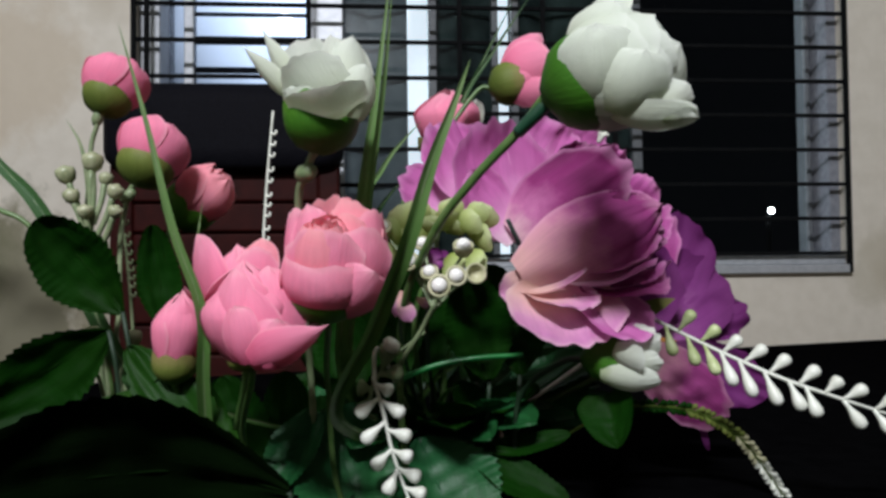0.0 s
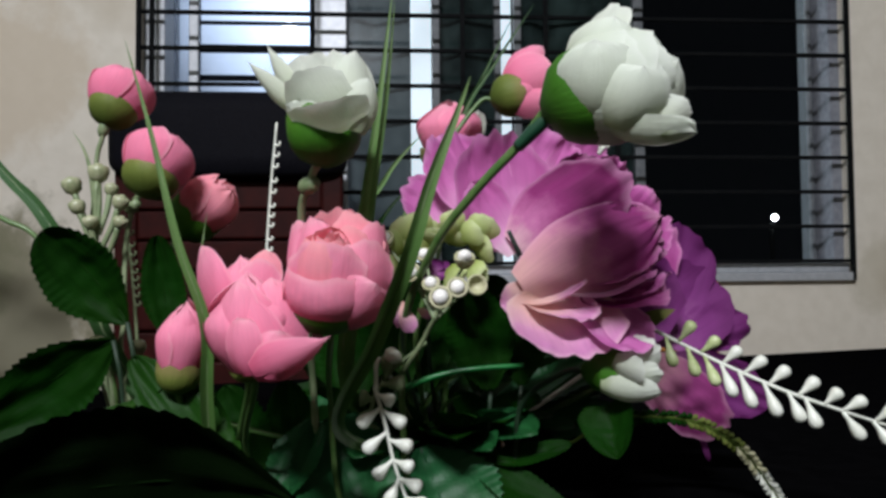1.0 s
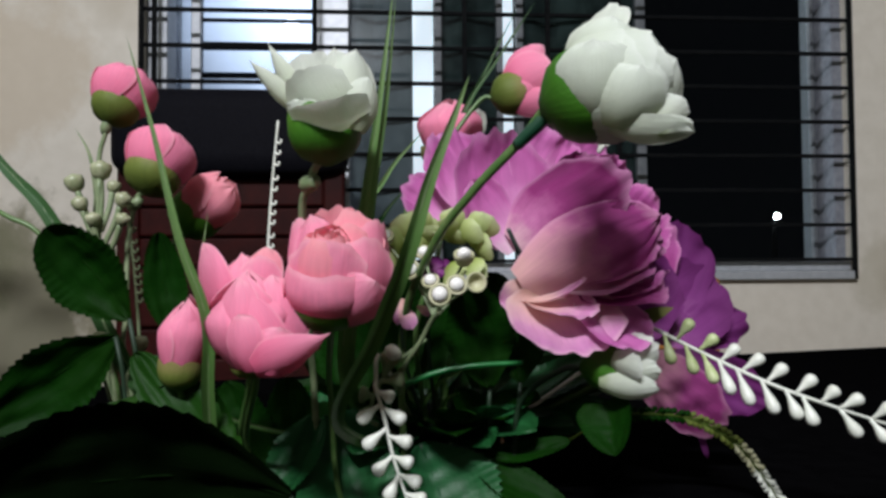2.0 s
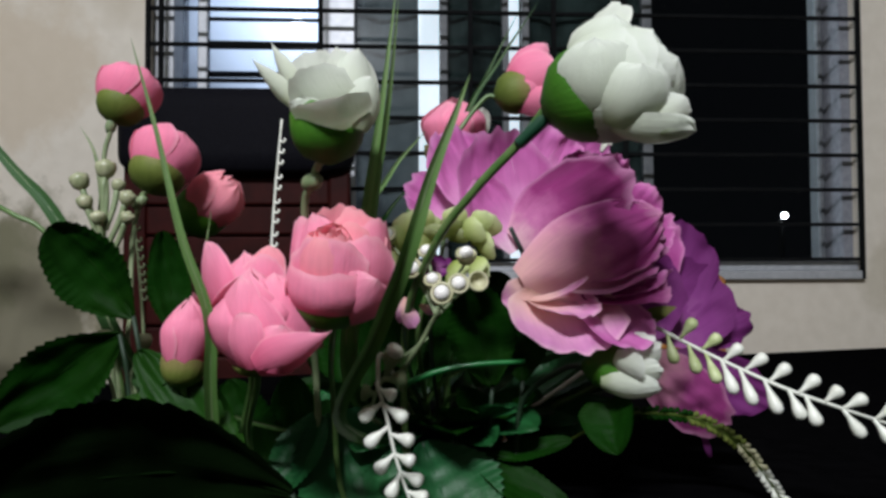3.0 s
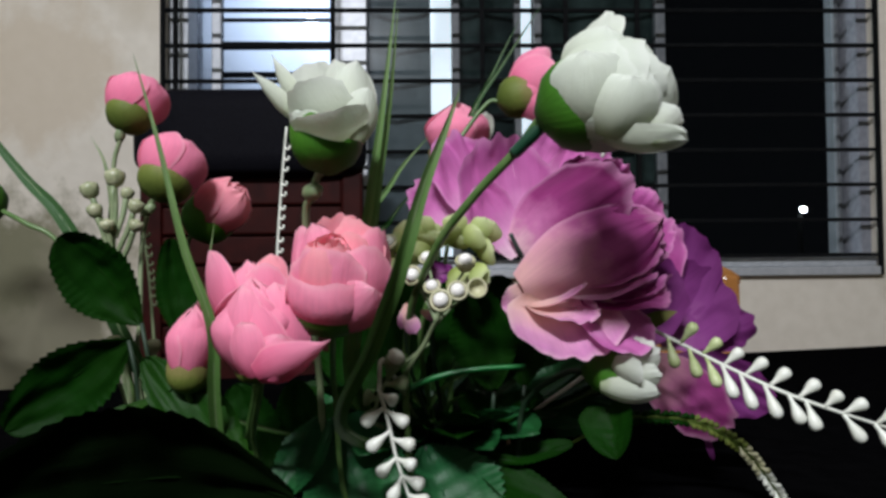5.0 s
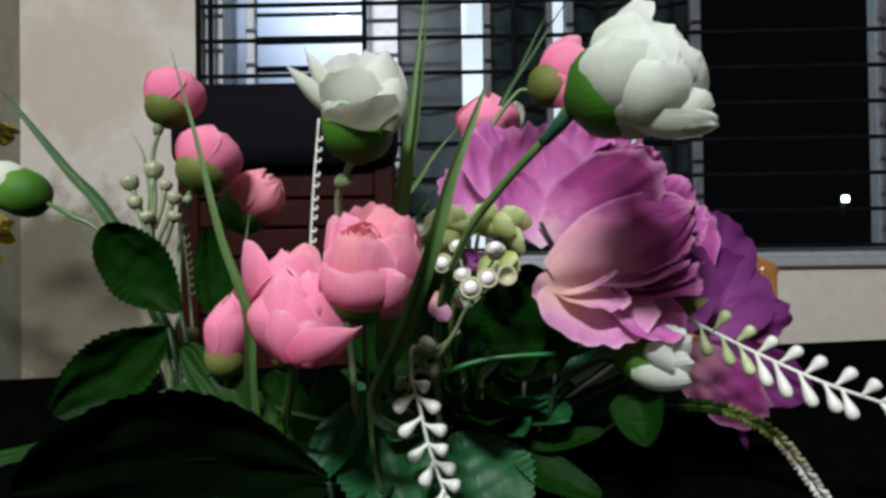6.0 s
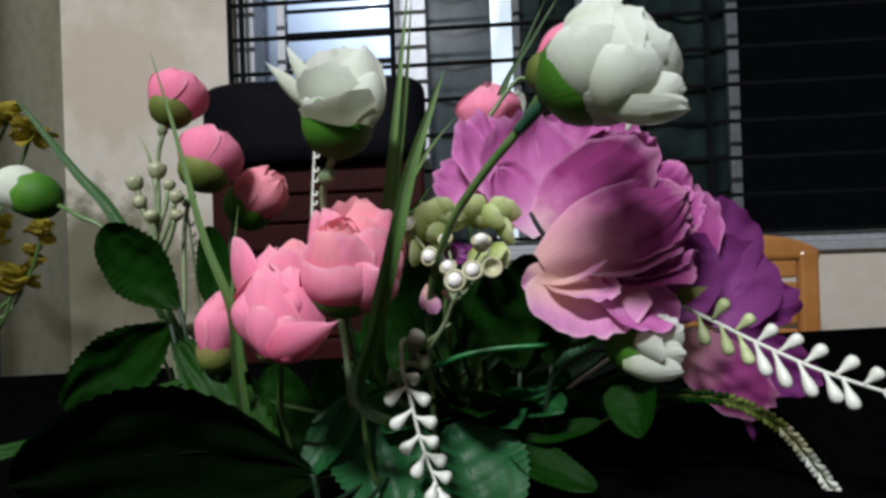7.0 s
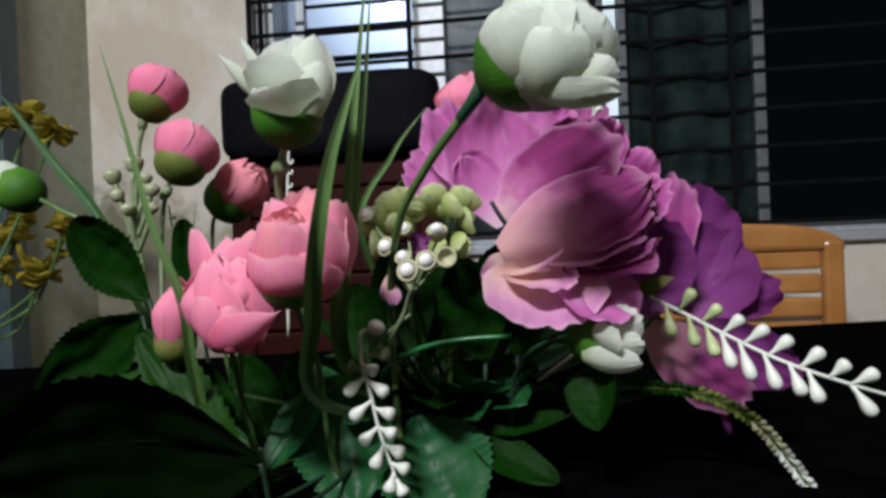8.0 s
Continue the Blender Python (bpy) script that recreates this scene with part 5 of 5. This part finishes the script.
for k in range(5):
    c = Vector((-0.0053, 0.3700, 0.8915))
    petal(dark_core, PURPLE, c, c + Vector((math.cos(k * 1.3) * 0.009, -0.003, math.sin(k * 1.3) * 0.006)), 0.009, (0, -1, 0.3), 0.3, 0.1, seed=k, nu=8, nv=8)
part("stem", tube([(-0.0054, 0.3720, 0.8908), (-0.0095, 0.3800, 0.8528), root(0.005, 0.01)], 0.0012), STEM_DARK, dark_core)


def drop_sprig(label, spine, buds, r, back, material=CREAM, young=0.0):
    """A sprig of drop-shaped buds: pairs of (place on the spine 0..1, where the bud ends)."""
    ob = thing("drop_sprig", back[-1], label, "artificial sprig", "drop sprigs")
    part("rachis", tube([*reversed(back), *spine], 0.0013, 0.0008, 6, 8), material, ob)
    line = spline(spine, 24)
    for s, end in buds:
        berry_bud(ob, line[int(s * (len(line) - 1))], end, r, GREEN_CREAM if s < young else material)
    return ob


drop_sprig("cream plastic sprig of drop-shaped buds hanging down", [(-0.0352, 0.3520, 0.8276), (-0.0310, 0.3510, 0.8129), (-0.0274, 0.3500, 0.7969), (-0.0233, 0.3490, 0.7839), (-0.0175, 0.3480, 0.7681)],
           [(0.0, (-0.0264, 0.3490, 0.8243)), (0.12, (-0.0447, 0.3500, 0.8122)), (0.14, (-0.0205, 0.3480, 0.8127)), (0.32, (-0.0418, 0.3500, 0.7989)), (0.38, (-0.0170, 0.3470, 0.8018)), (0.54, (-0.0364, 0.3490, 0.7859)), (0.55, (-0.0165, 0.3470, 0.7913)), (0.72, (-0.0298, 0.3480, 0.7733)), (0.72, (-0.0124, 0.3460, 0.7817)), (0.88, (-0.0099, 0.3460, 0.7733)), (0.95, (-0.0219, 0.3470, 0.7611)), (1.0, (-0.0130, 0.3470, 0.7598))],
           0.0037, [(-0.0360, 0.3540, 0.8317), (-0.0330, 0.3600, 0.8429), root(-0.005, -0.012)])
olive_sprig = drop_sprig("olive-cream sprig with a few plump buds", [(-0.0391, 0.3580, 0.8189), (-0.0360, 0.3580, 0.8280), (-0.0269, 0.3600, 0.8398), (-0.0099, 0.3620, 0.8532)],
           [(0.5, (-0.0283, 0.3550, 0.8472)), (0.2, (-0.0449, 0.3560, 0.8254)), (0.45, (-0.0212, 0.3580, 0.8325))], 0.0047, [(-0.0426, 0.3600, 0.8124), root(-0.005, -0.012)], STEM_PALE)
berry_bud(olive_sprig, (-0.0320, 0.3570, 0.8409), (-0.0254, 0.3530, 0.8493), 0.0049, CREAM)
SP = [(0.1204, 0.3920, 0.8555), (0.1381, 0.3880, 0.8462), (0.1526, 0.3760, 0.8383), (0.1747, 0.3580, 0.8276), (0.2000, 0.3520, 0.8184), (0.2216, 0.3560, 0.8111), (0.2491, 0.3600, 0.8024)]
drop_sprig("long arching cream sprig of drop-shaped buds", SP,
           [(0.117, (0.1397, 0.3850, 0.8609)), (0.228, (0.1525, 0.3820, 0.8522)), (0.333, (0.1619, 0.3760, 0.8472)), (0.400, (0.1717, 0.3680, 0.8427)), (0.467, (0.1808, 0.3620, 0.8382)), (0.550, (0.1928, 0.3560, 0.8332)), (0.625, (0.2022, 0.3520, 0.8281)), (0.690, (0.2138, 0.3500, 0.8239)), (0.840, (0.2307, 0.3520, 0.8195)), (0.920, (0.2429, 0.3540, 0.8153)),
            (0.050, (0.1282, 0.3850, 0.8361)), (0.155, (0.1391, 0.3800, 0.8315)), (0.245, (0.1480, 0.3740, 0.8272)), (0.325, (0.1547, 0.3680, 0.8222)), (0.383, (0.1623, 0.3620, 0.8174)), (0.458, (0.1724, 0.3560, 0.8140)), (0.525, (0.1820, 0.3510, 0.8122)), (0.575, (0.1888, 0.3490, 0.8093)), (0.690, (0.2114, 0.3490, 0.8036)), (0.833, (0.2274, 0.3520, 0.8001)), (0.930, (0.2430, 0.3550, 0.7936))],
           0.0034, [(0.1115, 0.3950, 0.8586), (0.0911, 0.4100, 0.8352), root(0.03, -0.005)], young=0.26)
part("node_leaf", sheet(lambda u, v: Vector((0.1044, 0.3920, 0.8573)).lerp(Vector((0.1307, 0.3880, 0.8678)), v) + Vector((0, -0.002, 1)) * (u * 0.005 * math.sin(math.pi * (0.1 + 0.9 * v))), 6, 10), OLIVE, bpy.data.objects["drop_sprig.002"], "small green leaf at the base of the sprig")

braid = thing("drooping_catkin", root(0.03, 0), "drooping green catkin fading to a cream tip", "artificial sprig", "drop sprigs")
BR = [(0.0918, 0.3900, 0.8050), (0.1195, 0.3920, 0.8069), (0.1468, 0.3980, 0.8013), (0.1713, 0.4040, 0.7861), (0.1883, 0.4070, 0.7654), (0.2028, 0.4080, 0.7436)]
part("rachis", tube([root(0.03, 0), (0.0632, 0.4100, 0.7841), *BR], 0.0011, 0.0007), OLIVE, braid)
line = spline(BR, 14)
for k in range(3, len(line) - 1):
    d = (line[min(k + 1, len(line) - 1)] - line[k - 1]).normalized()
    s = d.cross(Vector((0, -1, 0))).normalized() * (1 if k % 2 else -1)
    berry_bud(braid, line[k], line[k] + d * 0.006 + s * 0.0034 + Vector((0, -0.0015 * (k % 3 - 1), 0)), 0.0017, CREAM if k > 50 else CUP if k > 40 else OLIVE if k > 22 else LEAF)
loop = thing("wire_stem", root(0, 0), "thin glossy green plastic stem arching sideways", "artificial stem")
part("stem", tube([root(0, 0), (-0.0317, 0.3850, 0.8103), (-0.0236, 0.3760, 0.8250), (-0.0072, 0.3740, 0.8330), (0.0150, 0.3740, 0.8373), (0.0430, 0.3760, 0.8387)], 0.0022, 0.0013), LOOP_GREEN, loop)

# ---- leaves ----
leaf("leaf", "dark green serrated leaf facing sideways", LEAF, (-0.1701, 0.3650, 0.8649), (-0.2093, 0.3520, 0.9133), 0.0488, (0.2, -1, -0.75), [root(-0.03, -0.01)], seed=1, wide=0.5)
leaf("leaf", "dark green leaf drooping outward", LEAF, (-0.1824, 0.3750, 0.8543), (-0.2458, 0.3620, 0.8061), 0.0426, (-0.2, -0.85, -0.6), [root(-0.035, -0.01)], seed=2)
leaf("leaf", "narrow green leaf lying flat over the shaded one", LIGHT_LEAF, (-0.1280, 0.3250, 0.8400), (-0.2500, 0.2820, 0.7990), 0.0190, (0, -0.35, 1), [root(-0.03, -0.02)], seed=3, cup=0.15)
leaf("leaf", "large drooping leaf at the front, shade put into its colour", SHADED_LEAF, (-0.0660, 0.2920, 0.7930), (-0.1950, 0.2620, 0.7960), 0.0950, (0.05, -0.9, -0.45), [root(-0.025, -0.02)], seed=4, cup=0.15, belly=0.12, wide=0.45, teeth=0.025)
leaf("leaf", "fresh green serrated leaf curving down", LIGHT_LEAF, (-0.0846, 0.3140, 0.7722), (-0.1500, 0.3280, 0.8509), 0.0301, (0.5, -0.9, 0.2), [root(-0.02, -0.02)], seed=5, cup=0.25, belly=-0.06, teeth=0.08, wide=0.5, low=0.3)
leaf("leaf", "fresh green leaf low under the pink buds", LIGHT_LEAF, (-0.1076, 0.3400, 0.7877), (-0.1174, 0.3350, 0.8324), 0.0165, (0.3, -1, 0.3), [root(-0.02, -0.02)], seed=6)
leaf("leaf", "dark leaf behind the berry stalks", LEAF, (-0.1657, 0.4100, 0.8503), (-0.1715, 0.4050, 0.9140), 0.0256, (0.3, -1, 0), [root(-0.02, 0)], seed=7)
leaf("leaf", "glossy blue-green leaf folding forward", TEAL_LEAF, (-0.0694, 0.3740, 0.8087), (-0.0940, 0.3500, 0.7716), 0.0298, (-0.2, -0.8, 0.8), [root(-0.01, -0.02)], seed=8, curl=-0.06, low=0.4, wide=0.4)
leaf("leaf", "broad glossy blue-green leaf folding forward", TEAL_LEAF, (-0.0630, 0.3780, 0.8091), (-0.0413, 0.3520, 0.7523), 0.0600, (0, -0.7, 0.8), [root(-0.01, -0.02)], seed=9, curl=-0.06, low=0.45, wide=0.4)
leaf("leaf", "broad green leaf hanging at the front", TEAL_LEAF, (-0.0138, 0.3850, 0.7922), (0.0116, 0.3580, 0.7394), 0.0662, (0, -0.8, 0.8), [root(0.0, -0.02)], seed=10)
leaf("leaf", "narrow green leaf hanging at the front", LEAF, (0.0121, 0.3850, 0.7842), (0.0658, 0.3700, 0.7610), 0.0250, (0, -0.7, 1), [root(0.01, -0.02)], seed=11)
leaf("leaf", "green leaf behind the narrow front leaf", LEAF, (0.0186, 0.3900, 0.7844), (0.0700, 0.3850, 0.7934), 0.0169, (0, -0.7, 1), [root(0.01, -0.01)], seed=12)
leaf("leaf", "green serrated leaf under the white bud", LEAF, (0.0865, 0.3720, 0.8171), (0.0878, 0.3520, 0.7938), 0.0300, (-0.25, -0.9, -0.25), seed=13, low=0.6, wide=0.25, cup=0.6)
leaf("leaf", "dark green leaf under the pearl berries", LEAF, (0.0256, 0.3920, 0.8221), (0.0141, 0.3880, 0.8822), 0.0400, (0.1, -1, -0.5), [root(0.005, 0)], seed=14, wide=0.5)
leaf("leaf", "dark green leaf between the berries and the peony", LEAF, (0.0437, 0.3980, 0.8243), (0.0416, 0.3960, 0.8741), 0.0340, (-0.2, -1, -0.4), [root(0.01, 0)], seed=17, wide=0.5)
leaf("leaf", "dark green leaf behind the berry sprig", LEAF, (-0.0262, 0.4250, 0.8200), (-0.0386, 0.4350, 0.8916), 0.0424, (0.2, -1, -0.3), [root(-0.01, 0.01)], seed=60, wide=0.5, low=0.2)
leaf("leaf", "dark green leaf behind the berry sprig", LEAF, (-0.0131, 0.4400, 0.8137), (-0.0111, 0.4500, 0.8954), 0.0457, (-0.1, -1, -0.3), [root(0.0, 0.01)], seed=61, wide=0.5, low=0.2)
leaf("leaf", "dark green leaf behind the peony", LEAF, (0.0202, 0.4350, 0.8145), (0.0330, 0.4450, 0.8887), 0.0452, (0.1, -1, -0.3), [root(0.01, 0.01)], seed=62, wide=0.5, low=0.2)
leaf("leaf", "dark green leaf low behind the pink buds", LEAF, (-0.1040, 0.3850, 0.7699), (-0.1280, 0.3950, 0.8260), 0.0353, (0.2, -1, -0.2), [root(-0.02, 0.01)], seed=63, wide=0.5, low=0.2)
leaf("leaf", "dark green leaf low behind the pink buds", LEAF, (-0.0829, 0.3900, 0.7687), (-0.0930, 0.4000, 0.8279), 0.0341, (-0.1, -1, -0.2), [root(-0.01, 0.01)], seed=64, wide=0.5, low=0.2)
leaf("leaf", "dark green leaf behind the hanging sprig", LEAF, (-0.0550, 0.4200, 0.8029), (-0.0627, 0.4300, 0.8671), 0.0402, (0.1, -1, -0.3), [root(-0.02, 0.01)], seed=65, wide=0.5, low=0.2)
leaf("leaf", "dark green leaf beside the peony", LEAF, (-0.0387, 0.4000, 0.7899), (-0.0308, 0.3950, 0.8345), 0.0263, (0, -1, -0.7), [root(0.0, -0.01)], seed=15)
leaf("leaf", "dark green leaf beside the white bud", LEAF, (0.0296, 0.4200, 0.7919), (0.0055, 0.4100, 0.8183), 0.0202, (0, -1, 0.3), [root(0.0, -0.01)], seed=16)

rnd = random.Random(77)
for k in range(46):
    a = 2 * math.pi * (k * 0.618 % 1.0)
    reach = rnd.uniform(0.05, 0.115)
    rise = rnd.uniform(-0.02, 0.055)
    if math.sin(a) < -0.2:
        reach, rise = reach * 0.62, rise * 0.6
    p = Vector(root(math.cos(a) * 0.02, math.sin(a) * 0.02))
    q = p + Vector((math.cos(a) * 0.3, math.sin(a) * 0.3, 0.6)) * 0.035
    t = q + Vector((math.cos(a) * reach, math.sin(a) * reach, rise))
    t.z = max(t.z, 0.762)
    leaf("leaf", "dark green serrated leaf low in the bouquet", LEAF if k % 3 else TEAL_LEAF, q, t, reach * rnd.uniform(0.45, 0.6), (rnd.uniform(-0.4, 0.4), rnd.uniform(-0.6, 0.1), 1), [p], seed=k, curl=-0.1)

# ---- yellow flowers in a floor vase by the wall ----
VASE = (-1.0, 0.98, 0)
vase = thing("floor_vase", VASE, "tall dark ceramic floor vase in the corner", "vase")
part("body", lathe([(0.06, 0), (0.075, 0.01), (0.09, 0.2), (0.08, 0.42), (0.045, 0.55), (0.052, 0.6), (0.046, 0.6), (0.04, 0.55)], 28, Matrix.Translation(VASE)), POT, vase)
rnd = random.Random(9)
for k, (c, r) in enumerate((((-0.8302, 1.0600, 1.1237), 0.039), ((-0.8010, 1.0400, 0.9493), 0.031), ((-0.9392, 1.0800, 0.9303), 0.042), ((-0.8621, 1.0500, 0.8701), 0.044), ((-0.9449, 1.0800, 1.1488), 0.03), ((-1.0218, 1.0600, 1.0322), 0.035), ((-0.9095, 1.1000, 1.1599), 0.034), ((-0.9470, 1.0600, 0.8763), 0.034), ((-0.8560, 1.0800, 0.9115), 0.026), ((-0.9409, 1.1000, 0.9778), 0.03))):
    c = Vector(c)
    fl = thing("yellow_flower", (VASE[0], VASE[1], 0.56), "small mustard-yellow fabric flower on a thin stem", "artificial flower", "yellow flowers")
    for i in range(13):
        d = Vector((rnd.uniform(-1, 1), rnd.uniform(-1, 0.6), rnd.uniform(-0.7, 1))).normalized()
        petal(fl, YELLOW, c, c + d * r * rnd.uniform(0.8, 1.1), r * rnd.uniform(0.8, 1.1), Vector((0, 0, 1)) - d * 0.5, 0.5, 0.14, ruffle=0.2, low=0.4, seed=k * 13 + i, nu=8, nv=8)
    part("stem", tube([c, c + Vector((-0.05, 0, -0.10)), (VASE[0] + 0.03, VASE[1], 0.72), (VASE[0], VASE[1], 0.5)], 0.003), STEM, fl)
